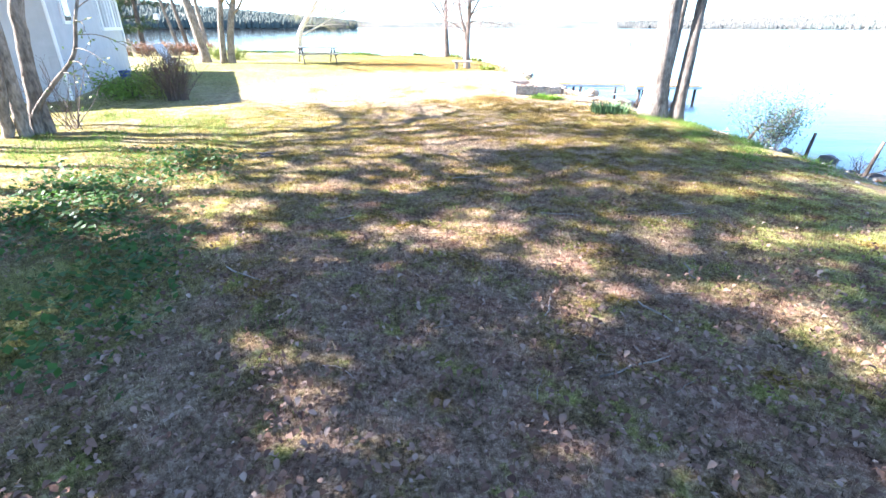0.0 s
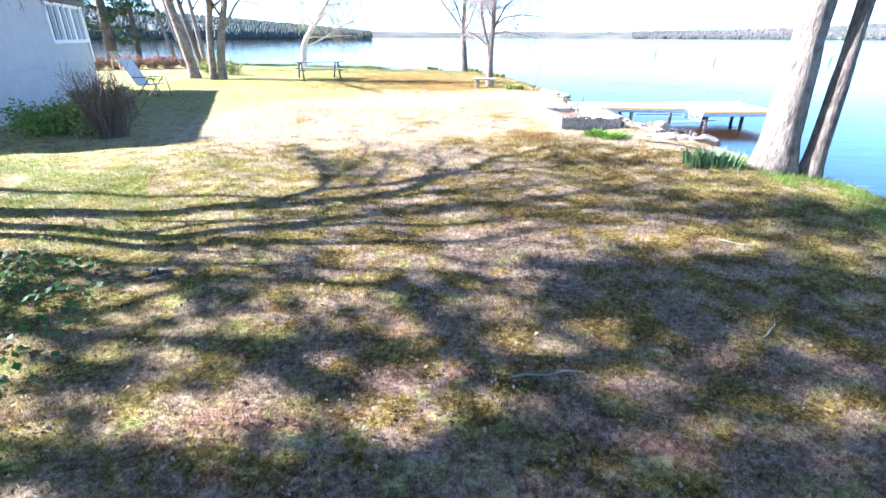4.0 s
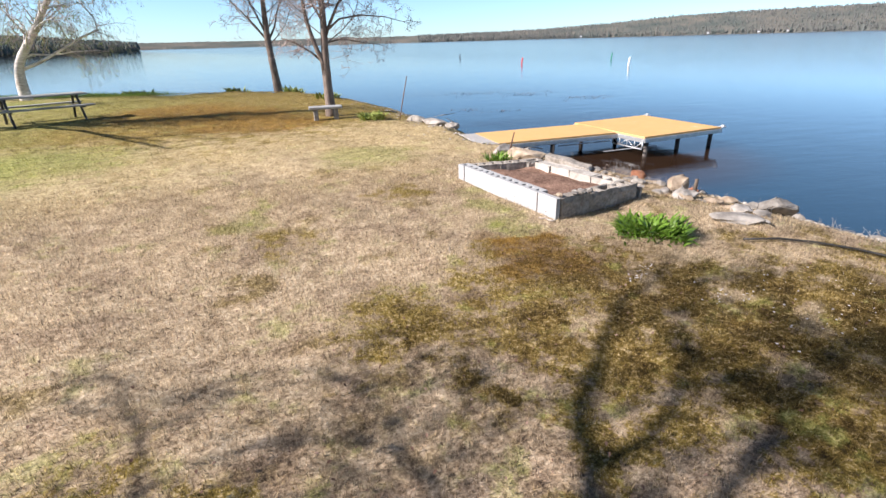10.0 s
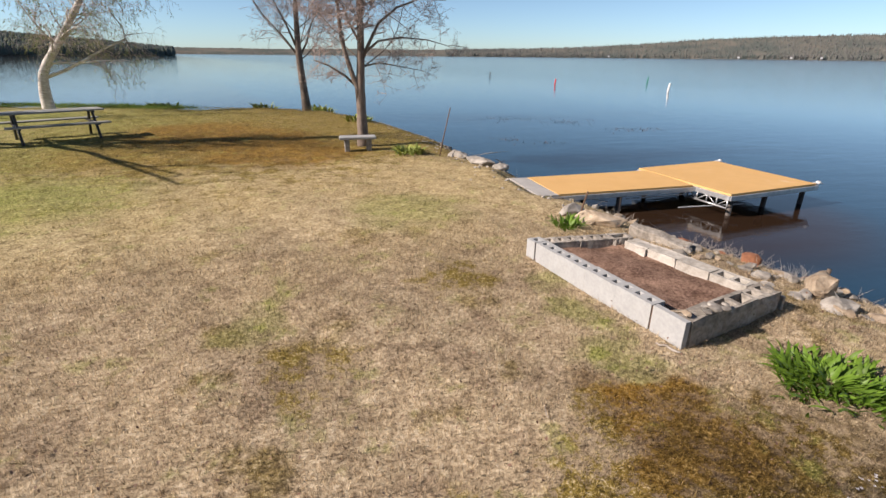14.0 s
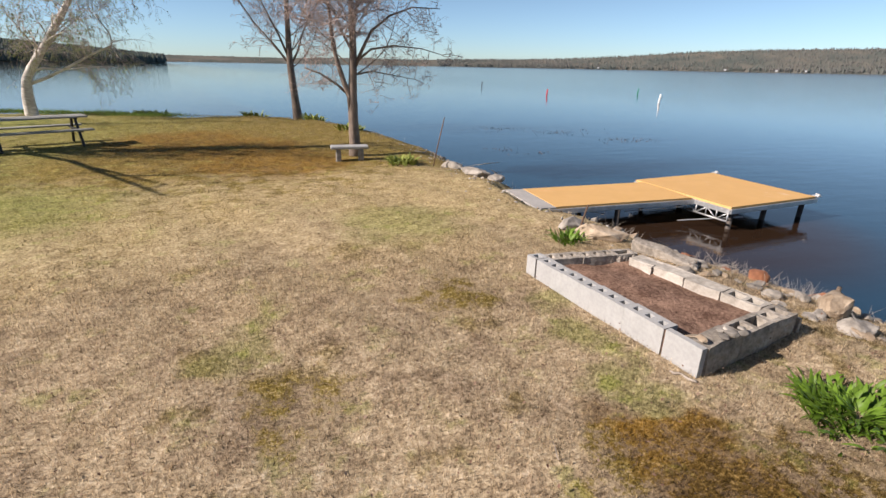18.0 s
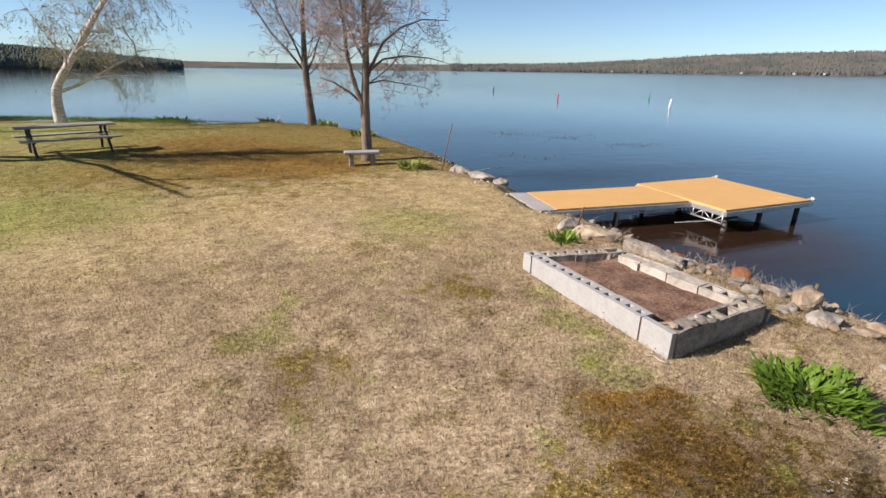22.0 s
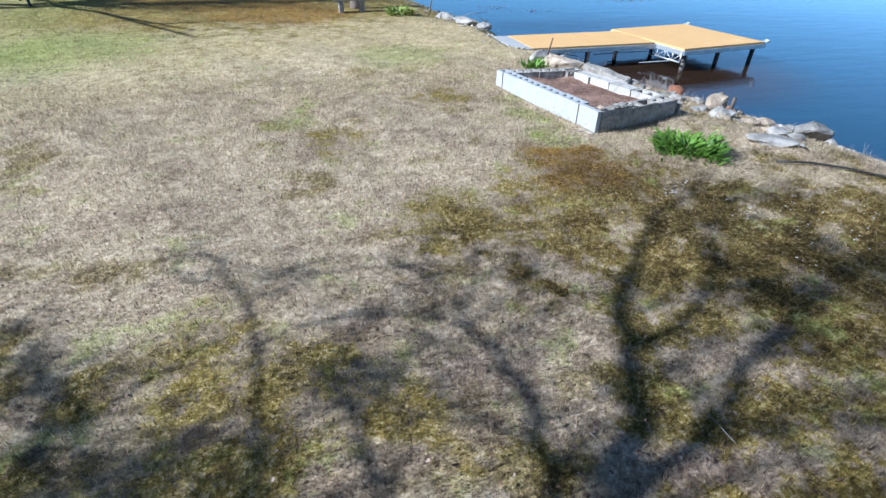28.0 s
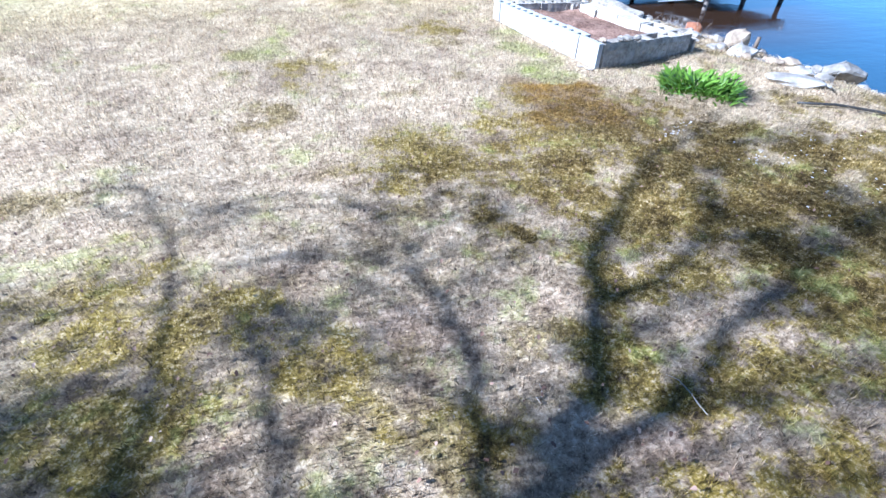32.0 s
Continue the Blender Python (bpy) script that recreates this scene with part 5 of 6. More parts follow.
YELLOW_LEAVES = [leaf_mesh("leaf", l, w, b, YELLOW_LEAF) for l, w, b in ((0.23, 0.044, 0.35), (0.21, 0.046, 0.6), (0.17, 0.04, 0.25), (0.22, 0.042, 0.85))]
BLADES = [leaf_mesh("leaf", l, w, b, BLADE_LEAF, blade=True) for l, w, b in ((0.30, 0.022, 0.12), (0.26, 0.020, 0.22), (0.22, 0.018, 0.08), (0.28, 0.024, 0.35))]


def clump(x0, y0, x1, y1, width, count, scale, label, seed, name="iris_clump", leaves=IRIS_LEAVES, splay=24):
    rg = random.Random(seed)
    cx, cy = (x0 + x1) / 2, (y0 + y1) / 2
    e = empty(name, Matrix.Translation((cx, cy, gz(cx, cy))), label, "plant", "clumps of fresh green leaves")
    for i in range(count):
        u, v = rg.uniform(-0.5, 0.5), rg.gauss(0, 0.32)
        dx, dy = x1 - x0, y1 - y0
        ln = math.hypot(dx, dy)
        x, y = dx * u - dy / ln * v * width, dy * u + dx / ln * v * width
        z = gz(cx + x, cy + y) - gz(cx, cy) - 0.02
        s = scale * rg.uniform(0.65, 1.15)
        out = math.degrees(math.atan2(y, x)) + rg.uniform(-70, 70)
        part("leaf", leaves[rg.randrange(4)], e, m=pose(x, y, z, rg.uniform(-16, 16) * splay / 24, rg.uniform(0, splay), out) @ Matrix.Diagonal((s, s, s, 1)))
    return e


clump(2.42, 13.56, 2.92, 13.14, 0.50, 640, 0.80, "bright green clump of lance leaves near the garden bed", 1, splay=30)
clump(3.3, 10.95, 4.05, 10.98, 0.42, 460, 0.98, "dense row of upright blue-green iris blades by the large tree", 2, leaves=BLADES, splay=11)
clump(2.45, 17.1, 2.8, 17.05, 0.3, 90, 0.85, "small green leaf clump behind the garden bed", 3)
clump(1.3, 22.9, 1.9, 22.75, 0.45, 130, 1.3, "yellow-green leaf clump by the stone bench", 4, leaves=YELLOW_LEAVES)
for k, (x, y) in enumerate([(-6.9, 37.0), (-2.3, 35.2), (0.15, 33.3), (1.2, 29.5), (0.3, 34.2), (-6.4, 36.9)]):
    clump(x - 0.45, y, x + 0.45, y, 0.5, 70, 1.6, "yellow-green leaf clump at the edge of the point", 10 + k, leaves=YELLOW_LEAVES)
clump(-14.8, 25.5, -14.0, 25.6, 0.4, 45, 1.2, "green leaf clump on the far lawn", 21)


def broadleaf(name, count, xs, ys, size, mat, label, seed, dens, flat=False):
    rg = np.random.default_rng(seed)
    g = Geo()
    n = 0
    while n < count:
        x, y = rg.uniform(*xs), rg.uniform(*ys)
        if rg.random() > dens(x, y):
            continue
        n += 1
        s, a, tlt = size * rg.uniform(0.5, 1.3), rg.uniform(0, 6.28), rg.uniform(0.05, 0.8)
        c = Vector((x, y, rg.uniform(0.02, 0.09)))
        d = Vector((math.cos(a) * math.cos(tlt), math.sin(a) * math.cos(tlt), math.sin(tlt))) * s
        w = Vector((-math.sin(a), math.cos(a), 0)) * s * 0.36
        if flat:
            b = c - d * 0.2
            g.add([b, c + w + d * 0.25, c + d * 0.75, c - w + d * 0.25], [(0, 3, 2, 1)])
            continue
        # a dry leaf: rolled along its midrib, with an uneven edge
        curl = Vector((0, 0, s * rg.uniform(0.05, 0.30)))
        rib = [c + d * (k / 4 - 0.4) + Vector((0, 0, s * 0.10 * math.sin(k * 0.785))) for k in range(5)]
        side = [0.0, rg.uniform(0.55, 0.9), rg.uniform(0.8, 1.1), rg.uniform(0.5, 0.85)]
        lf = [rib[k] + w * side[k] + curl * side[k] for k in (1, 2, 3)]
        rt = [rib[k] - w * side[k] * rg.uniform(0.7, 1.0) + curl * side[k] * rg.uniform(0.3, 1.0) for k in (1, 2, 3)]
        g.add(rib + lf + rt, [(0, 1, 5), (1, 2, 6, 5), (2, 3, 7, 6), (3, 4, 7), (0, 8, 1), (1, 8, 9, 2), (2, 9, 10, 3), (3, 10, 4)])
    v = np.array(g.v)
    v[:, 2] += ground_z(v[:, 0], v[:, 1])
    return thing(name, mesh_from(name, v.tolist(), g.f, mat, True), Matrix(), label, "plants", kind="stuff")


broadleaf("ground_cover", 4600, (-7.0, -1.2), (1.5, 7.0), 0.07, COVER, "patches of fresh green broad-leaved ground cover", 5,
          lambda x, y: max(0.0, 1.1 - ((x + 3.6 + 0.25 * (y - 4)) / 1.5) ** 2) * (0.5 + 0.5 * math.sin(x * 2.3 + y) * math.sin(y * 1.7)) * (1.0 if y < 5.5 else 0.5), True)
broadleaf("dead_leaves", 8000, (-4.5, 5.0), (0.3, 9.5), 0.027, DEADLEAF.m, "scattered dry brown leaves on the lawn", 6, lambda x, y: 1.0 if y < 5 else max(0.05, 1 - (y - 5) / 3))
broadleaf("leaf_litter", 5200, (-2.2, 4.5), (0.3, 4.2), 0.044, DEADLEAF.m, "drift of dry brown leaves under the shrubs", 16, lambda x, y: max(0.1, 1 - (y - 1.5) / 2.7))
broadleaf("lawn_litter", 2600, (-4.5, 4.2), (8.0, 17.0), 0.022, DEADLEAF.m, "small bits of leaf litter on the lawn", 8, lambda x, y: 1.0)

# small pale flowers in the moss by the water
fg = Geo()
frg = random.Random(9)
for cx, cy, sp, n in ((1.76, 12.46, 0.08, 14), (2.84, 11.1, 0.15, 24), (2.5, 11.4, 0.25, 20), (3.3, 11.7, 0.3, 16), (2.1, 11.9, 0.14, 18), (3.0, 11.3, 0.2, 20), (1.96, 12.59, 0.05, 10), (2.5, 11.98, 0.22, 16)):
    for _ in range(n):
        x, y = frg.gauss(cx, sp), frg.gauss(cy, sp * 0.6)
        z, s = gz(x, y) + frg.uniform(0.02, 0.05), frg.uniform(0.005, 0.011)
        for a in range(4):
            d, w = Vector((math.cos(a * 1.571), math.sin(a * 1.571), 0.3)) * s, Vector((-math.sin(a * 1.571), math.cos(a * 1.571), 0)) * s * 0.45
            c = Vector((x, y, z))
            fg.add([c, c + d * 0.6 + w, c + d, c + d * 0.6 - w], [(0, 1, 2, 3)])
thing("wild_flowers", fg.mesh("wild_flowers", PETAL), Matrix(), "tiny pale flowers in the mossy lawn", "flowers", kind="stuff")

# twigs and sticks on the lawn
trg = random.Random(5)
sticks = [(1.28, 1.9, 0.5, 20), (0.9, 2.6, 0.35, 70), (1.6, 2.5, 0.3, -60), (-1.4, 2.9, 0.4, -30), (0.4, 5.6, 0.45, 10), (-1.7, 7.0, 0.6, 15), (2.0, 6.2, 0.3, 50), (1.3, 9.4, 0.35, -55), (-3.3, 9.9, 0.7, 3),
          (-0.3, 10.5, 0.12, 60), (0.3, 10.35, 0.22, 100), (1.6, 9.9, 0.3, -50), (1.78, 14.04, 0.21, -62), (0.46, 13.6, 0.16, 70), (1.3, 4.3, 0.4, -10), (-0.9, 4.2, 0.3, 40), (0.7, 1.7, 0.22, 65), (1.05, 1.95, 0.2, 15), (1.5, 1.75, 0.24, 30), (0.2, 2.3, 0.2, 25), (2.1, 3.1, 0.3, 80), (1.9, 2.7, 0.22, 10), (-0.4, 1.8, 0.2, -20), (2.6, 4.4, 0.3, 20), (2.5, 7.7, 0.3, -30)]
for x, y, ln, a in sticks:
    d = Vector((math.cos(radians(a)), math.sin(radians(a)), 0))
    pts = [d * (ln * (i / 4 - 0.5)) + Vector((0, 0, 0.008 + trg.uniform(0, 0.012))) + Vector((trg.gauss(0, 0.012), trg.gauss(0, 0.012), 0)) for i in range(5)]
    big = ln > 0.2 and y > 13.9
    thing("fallen_stick", Geo().tube(pts, ([0.006, 0.007, 0.006, 0.005, 0.003] if ln > 0.25 else [0.002, 0.003, 0.003, 0.002, 0.0015]) if not big else [0.011] * 5, 6).mesh("fallen_stick", OLDWOOD, True), Matrix.Translation((x, y, gz(x, y))),
          "short dry grey stick lying on the lawn", "stick", "fallen sticks")

# pale pebbles and quartz bits on the bank
pg = Geo()
for _ in range(1900):
    y = trg.uniform(6, 30)
    xs = float(np.interp(y, [p[1] for p in SHORE[3:17]], [p[0] for p in SHORE[3:17]]))
    x = xs - abs(trg.gauss(0, 0.75)) + 0.1
    s = trg.uniform(0.012, 0.05)
    c = Vector((x, y, s * 0.2))
    o = [c + Vector((trg.uniform(0.6, 1.1) * s * math.cos(a), trg.uniform(0.6, 1.1) * s * math.sin(a), trg.uniform(-0.1, 0.1) * s)) for a in (0, 1.26, 2.5, 3.8, 5.0)]
    o.append(c + Vector((0, 0, s * 0.6)))
    pg.add(o, [(i, (i + 1) % 5, 5) for i in range(5)])
pv = np.array(pg.v)
pv[:, 2] += ground_z(pv[:, 0], pv[:, 1])
thing("bank_pebbles", mesh_from("bank_pebbles", pv.tolist(), pg.f, PEBBLE), Matrix(), "pale pebbles strewn along the lake bank", "pebbles", kind="stuff")

# dry stalks along the bank
sg = Geo()
tuft_y = [trg.uniform(6, 37) for _ in range(34)] + [trg.uniform(12.5, 17) for _ in range(14)]
for _ in range(950):
    y = trg.choice(tuft_y) + trg.gauss(0, 0.12)
    xs = float(np.interp(y, [p[1] for p in SHORE[3:18]], [p[0] for p in SHORE[3:18]]))
    x = xs - abs(trg.gauss(0.25, 0.35))
    z = gz(x, y)
    h = trg.uniform(0.05, 0.24)
    a = Vector((x, y, z - 0.01))
    b = a + Vector((trg.gauss(0, 0.10), trg.gauss(0, 0.10), h))
    sg.tube([a, a.lerp(b, 0.5) + Vector((0, 0, 0.02)), b], [0.0024, 0.0018, 0.0008], 3, False)
thing("bank_stalks", sg.mesh("bank_stalks", OLDWOOD), Matrix(), "dry grass stalks along the lake bank", "dry grass", kind="stuff")


def shrub(x, y, h, r, stems, leaves, label, seed, twig=TWIG, leaf=LEAF, leaf_size=0.03, name="shrub", lean=(0, 0), r0=0.012):
    rg = random.Random(seed)
    e = empty(name, Matrix.Translation((x, y, gz(x, y))), label, "shrub")
    lf = Geo()
    for i in range(stems):
        a = rg.uniform(0, 6.28)
        d = Vector((math.cos(a) * r + lean[0], math.sin(a) * r + lean[1], h)) * rg.uniform(0.7, 1.05)
        p0 = Vector((rg.gauss(0, 0.12), rg.gauss(0, 0.12), -0.1))
        q, qr = wander(p0, d, d.length, r0, min(0.004, r0 * 0.5), 7, 0.09, 0.03, rg)
        g = Geo().tube(q, qr, 4, False)
        dummy = Geo()
        twigs_from(g, dummy, q, qr, 0, rg, 8, 0.35, 0.55, 0.1, 0, 0.002)
        part("stem", g.mesh("stem", twig), e)
        for _ in range(leaves // stems):
            c, _d = along(q, rg.uniform(0.3, 1.0))
            c = c + Vector((rg.gauss(0, 0.13), rg.gauss(0, 0.13), rg.gauss(0, 0.1)))
            u = Vector((rg.gauss(0, 1), rg.gauss(0, 1), rg.gauss(0, 0.7))).normalized() * leaf_size * rg.uniform(0.6, 1.3)
            w = u.orthogonal().normalized() * leaf_size * 0.5
            lf.add([c - u, c + w, c + u, c - w], [(0, 1, 2, 3)])
    if lf.v:
        part("leaves", lf.mesh("leaves", leaf), e, kind="stuff")
    return e


shrub(6.62, 9.75, 1.25, 0.62, 44, 2600, "twiggy grey-green bush at the water's edge", 1, twig=TWIG, leaf=BLADE_LEAF, leaf_size=0.026, r0=0.006)
shrub(7.2, 8.0, 0.5, 0.35, 8, 60, "low bare bush at the water's edge", 2, leaf_size=0.02)
shrub(-7.0, 12.45, 1.3, 0.42, 120, 500, "tangled brown shrub with a few new leaves against the house", 3, twig=TWIG, leaf=LEAF, leaf_size=0.017)
shrub(-7.75, 12.95, 0.8, 0.6, 30, 1900, "leafy yellow-green shrub beside the house", 4, leaf=YELLOW_LEAF, leaf_size=0.04, r0=0.008)
shrub(-8.7, 12.9, 0.55, 0.55, 24, 1500, "low leafy green shrub beside the house", 14, leaf_size=0.045, r0=0.008)
shrub(-9.6, 15.9, 0.8, 0.5, 16, 350, "leafy green shrub beside the house", 5, leaf_size=0.045)
shrub(-6.9, 8.6, 1.3, 0.7, 14, 50, "arching twigs at the foot of the bare tree", 6, leaf_size=0.03)
shrub(-12.35, 28.9, 0.9, 0.4, 14, 1300, "yellow-green shrub behind the lawn trees", 7, leaf=YELLOW_LEAF, leaf_size=0.04)
shrub(-13.6, 29.0, 1.0, 0.5, 12, 1300, "yellow-green shrub behind the lawn trees", 8, leaf=YELLOW_LEAF, leaf_size=0.04)
for k in range(11):
    shrub(-16.8 - k * 0.85, 34.6 - 0.42 * k + 0.2 * (k % 2), 0.8, 0.55, 16, 1500, "reddish-brown hedge shrub along the far lawn", 30 + k, twig=TWIG_RED, leaf=HEDGE, leaf_size=0.045, name="hedge_shrub")

# stakes at the water's edge
for x, y, h, tx, ty in ((6.75, 7.3, 0.62, 4, 6), (6.55, 8.45, 0.5, -4, 9), (6.2, 9.75, 0.42, 0, 32), (2.28, 22.5, 1.15, -4, 14), (2.98, 17.35, 0.42, 4, 10), (5.2, 15.2, 0.3, 8, -10)):
    thin = h > 1 or y > 16
    r = 0.014 if thin else 0.031
    thing("leaning_stake", Geo().tube([(0, 0, -0.2), (0, 0.005, h * 0.5), (0.004, 0, h)], [r, r * 0.95, r * 0.8], 8).mesh("leaning_stake", RUST if thin else STAKE, True),
          pose(x, y, gz(x, y), tx, ty, 0), "thin rusty rod standing in the bank" if thin else "weathered wooden stake in the bank", "stake", "stakes on the bank")

# black hose along the bank
hp = [(3.28, 12.75), (3.6, 12.63), (3.85, 12.43), (4.05, 12.2), (4.25, 11.85), (4.42, 11.4), (4.5, 11.0)]
thing("hose", Geo().tube([(x, y, gz(x, y) + 0.035) for x, y in hp], 0.012, 8).mesh("hose", HOSE, True), Matrix(), "black plastic hose lying along the bank", "hose")

# dark rotten branch tangle on the grass
rotten = empty("rotten_branch", Matrix.Translation((-2.65, 6.78, gz(-2.65, 6.78))), "dark rotten branch lying in the grass", "branch")
for _ in range(9):
    a = Vector((trg.gauss(0, 0.08), trg.gauss(0, 0.05), 0.01))
    d = Vector((trg.gauss(0, 0.11), trg.gauss(0, 0.06), abs(trg.gauss(0, 0.05))))
    part("twig", Geo().tube([a - d * 0.3, a + d * 0.3 + Vector((0, 0, 0.02)), a + d], [0.016, 0.02, 0.006], 5).mesh("twig", POST), rotten)

# ---- stone bench ----
bench = empty("stone_bench", pose(0.47, 23.6, gz(0.47, 23.6), 0, 0, -4) @ Matrix.Diagonal((0.9, 0.9, 0.92, 1)), "low pale stone bench in front of the slim tree", "bench")
part("seat", Geo().box((0, 0, 0.36), (1.0, 0.36, 0.08), bev=0.02).mesh("seat", CONC), bench)
for x in (-0.3, 0.3):
    part("leg", Geo().box((x, 0, 0.15), (0.14, 0.3, 0.36), bev=0.02).mesh("leg", ROCK), bench)

# ---- picnic table ----
table = empty("picnic_table", pose(-7.25, 27.2, gz(-7.25, 27.2), 0, 0, 29), "weathered wooden picnic table with dark metal legs on the point", "picnic table")
for i in range(5):
    part("table_board", Geo().box((0, (i - 2) * 0.152, 0.75), (2.25, 0.143, 0.04)).mesh("table_board", BOARD_GREEN), table)
for y in (-0.72, 0.72):
    for k in (-0.075, 0.075):
        part("bench_board", Geo().box((0, y + k, 0.45), (2.25, 0.14, 0.04)).mesh("bench_board", BOARD_GREEN), table)
for x in (-0.85, 0.85):
    g = Geo().box((x, 0, 0.71), (0.06, 0.76, 0.05)).box((x, 0, 0.41), (0.06, 1.6, 0.05))
    part("crossbar", g.mesh("crossbar", DARKMETAL), table)
    for s in (-1, 1):
        part("leg", Geo().tube([(x, s * 0.22, 0.72), (x, s * 0.62, 0.0)], 0.035, 6).mesh("leg", DARKMETAL), table)

# ---- house ----
HD = Vector((-0.41, 0.912, 0)).normalized()
HM = Matrix.Translation((-10.95, 15.0, 0)) @ Matrix.Rotation(math.atan2(HD.y, HD.x), 4, "Z")   # local x along the wall, y away from the lawn
house = empty("house", HM, "pale grey single-storey house with white window frames", "house")
X0, X1, DEPTH, EAVE = -2.95, 7.05, 7.0, 2.75


def wall_with_hole(x0, x1, z0, z1, hx0, hx1, hz0, hz1, t, mat, name, parent):
    for a, b, c, d in ((x0, hx0, z0, z1), (hx1, x1, z0, z1), (hx0, hx1, z0, hz0), (hx0, hx1, hz1, z1)):
        if b - a > 0.01 and d - c > 0.01:
            part(name, Geo().box(((a + b) / 2, t / 2, (c + d) / 2), (b - a, t, d - c), bev=0).mesh(name, mat), parent)


part("foundation", Geo().box(((X0 + X1) / 2, 0.11, 0.40), (X1 - X0, 0.2, 1.3), bev=0.01).mesh("foundation", FOUND), house, "pale blue-grey painted foundation")
wall_with_hole(X0, X1, 1.05, EAVE, 3.2, 6.85, 1.68, 2.70, 0.18, SIDING, "wall", house)
part("wall", Geo().box((X0 + 0.1, DEPTH / 2, 1.3), (0.18, DEPTH, 3.0), bev=0.01).mesh("wall", SIDING), house)
part("wall", Geo().box((X1 - 0.1, DEPTH / 2, 1.3), (0.18, DEPTH, 3.0), bev=0.01).mesh("wall", SIDING), house)
part("wall", Geo().box(((X0 + X1) / 2, DEPTH, 1.3), (X1 - X0, 0.18, 3.0), bev=0.01).mesh("wall", SIDING), house)
part("corner_trim", Geo().box((X0 + 0.04, -0.03, 1.35), (0.12, 0.05, 2.95)).mesh("corner_trim", WHITE), house)
part("corner_trim", Geo().box((X1 - 0.04, -0.03, 1.9), (0.12, 0.05, 1.9)).mesh("corner_trim", WHITE), house)
win = part("window", Geo().box((5.025, -0.02, 1.66), (3.8, 0.10, 0.11)).box((5.025, -0.02, 2.70), (3.8, 0.07, 0.09)).mesh("window", WHITE), house, "wide white-framed row of windows")
for i in range(7):
    x = 3.25 + i * (3.55 / 6)
    part("mullion", Geo().box((x, 0.0, 2.19), (0.20 if i % 2 == 0 else 0.08, 0.10, 0.99)).mesh("mullion", WHITE), win)
for i in range(6):
    x = 3.25 + (i + 0.5) * (3.55 / 6)
    if i % 2:
        part("curtain", Geo().box((x, 0.062, 2.19), (0.26, 0.014, 0.98), bev=0.004).mesh("curtain", SLING), win, "pale curtain")
    part("pane", Geo().box((x, 0.08, 2.19), (3.55 / 6 - 0.06, 0.012, 0.99), bev=0).mesh("pane", GLASS), win)
win2 = part("window", Geo().box((-1.2, -0.03, 2.25), (0.8, 0.06, 0.9)).mesh("window", WHITE), house, "small white-framed window")
part("pane", Geo().box((-1.2, -0.065, 2.25), (0.62, 0.012, 0.72), bev=0).mesh("pane", GLASS), win2)
over, ridge = 0.10, 0.25
rg_ = Geo()
for y0, y1, z0, z1 in ((-over, DEPTH / 2, EAVE, EAVE + ridge), (DEPTH + over, DEPTH / 2, EAVE, EAVE + ridge)):
    v = [(X0 - over, y0, z0), (X1 + over, y0, z0), (X1 + over, y1, z1), (X0 - over, y1, z1)]
    rg_.add(v + [(a, b, c + 0.14) for a, b, c in v], [(3, 2, 1, 0), (4, 5, 6, 7), (0, 1, 5, 4), (1, 2, 6, 5), (2, 3, 7, 6), (3, 0, 4, 7)])
part("roof", rg_.mesh("roof", ROOF), house, "low dark shingled roof")
for x in (X0 + 0.1, X1 - 0.1):
    part("gable", Geo().add([(x - 0.08, 0, EAVE - 0.1), (x - 0.08, DEPTH, EAVE - 0.1), (x - 0.08, DEPTH / 2, EAVE + ridge - 0.1), (x + 0.08, 0, EAVE - 0.1), (x + 0.08, DEPTH, EAVE - 0.1), (x + 0.08, DEPTH / 2, EAVE + ridge - 0.1)],
                            [(0, 1, 2), (5, 4, 3), (0, 3, 4, 1), (1, 4, 5, 2), (2, 5, 3, 0)]).mesh("gable", SIDING), house)

# ---- lounge chair, pots and stool by the house ----
chair = empty("lounge_chair", pose(-10.70, 19.6, gz(-10.70, 19.6), 0, 0, -8) @ Matrix.Diagonal((0.98, 0.98, 0.98, 1)), "pale sling lounge chair with dark metal frame beside the house", "chair")
part("seat", Geo().box((0.05, 0, 0.38), (0.62, 0.55, 0.025), Matrix.Rotation(radians(-4), 4, "Y")).mesh("seat", SLING), chair)
part("backrest", Geo().box((0, 0, 0.46), (0.03, 0.55, 0.95), Matrix.Translation((-0.28, 0, 0.36)) @ Matrix.Rotation(radians(-32), 4, "Y"), 0.01).mesh("backrest", SLING), chair)
for s in (-0.3, 0.3):
    part("arm", Geo().tube([(-0.42, s, 0.62), (0.1, s, 0.62), (0.38, s, 0.60), (0.48, s, 0.0)], 0.015, 6).mesh("arm", DARKMETAL, True), chair)
    part("leg", Geo().tube([(0.25, s, 0.6), (-0.35, s, 0.0)], 0.015, 6).mesh("leg", DARKMETAL, True), chair)
    part("leg", Geo().tube([(-0.1, s, 0.36), (0.12, s, 0.0)], 0.013, 6).mesh("leg", DARKMETAL, True), chair)


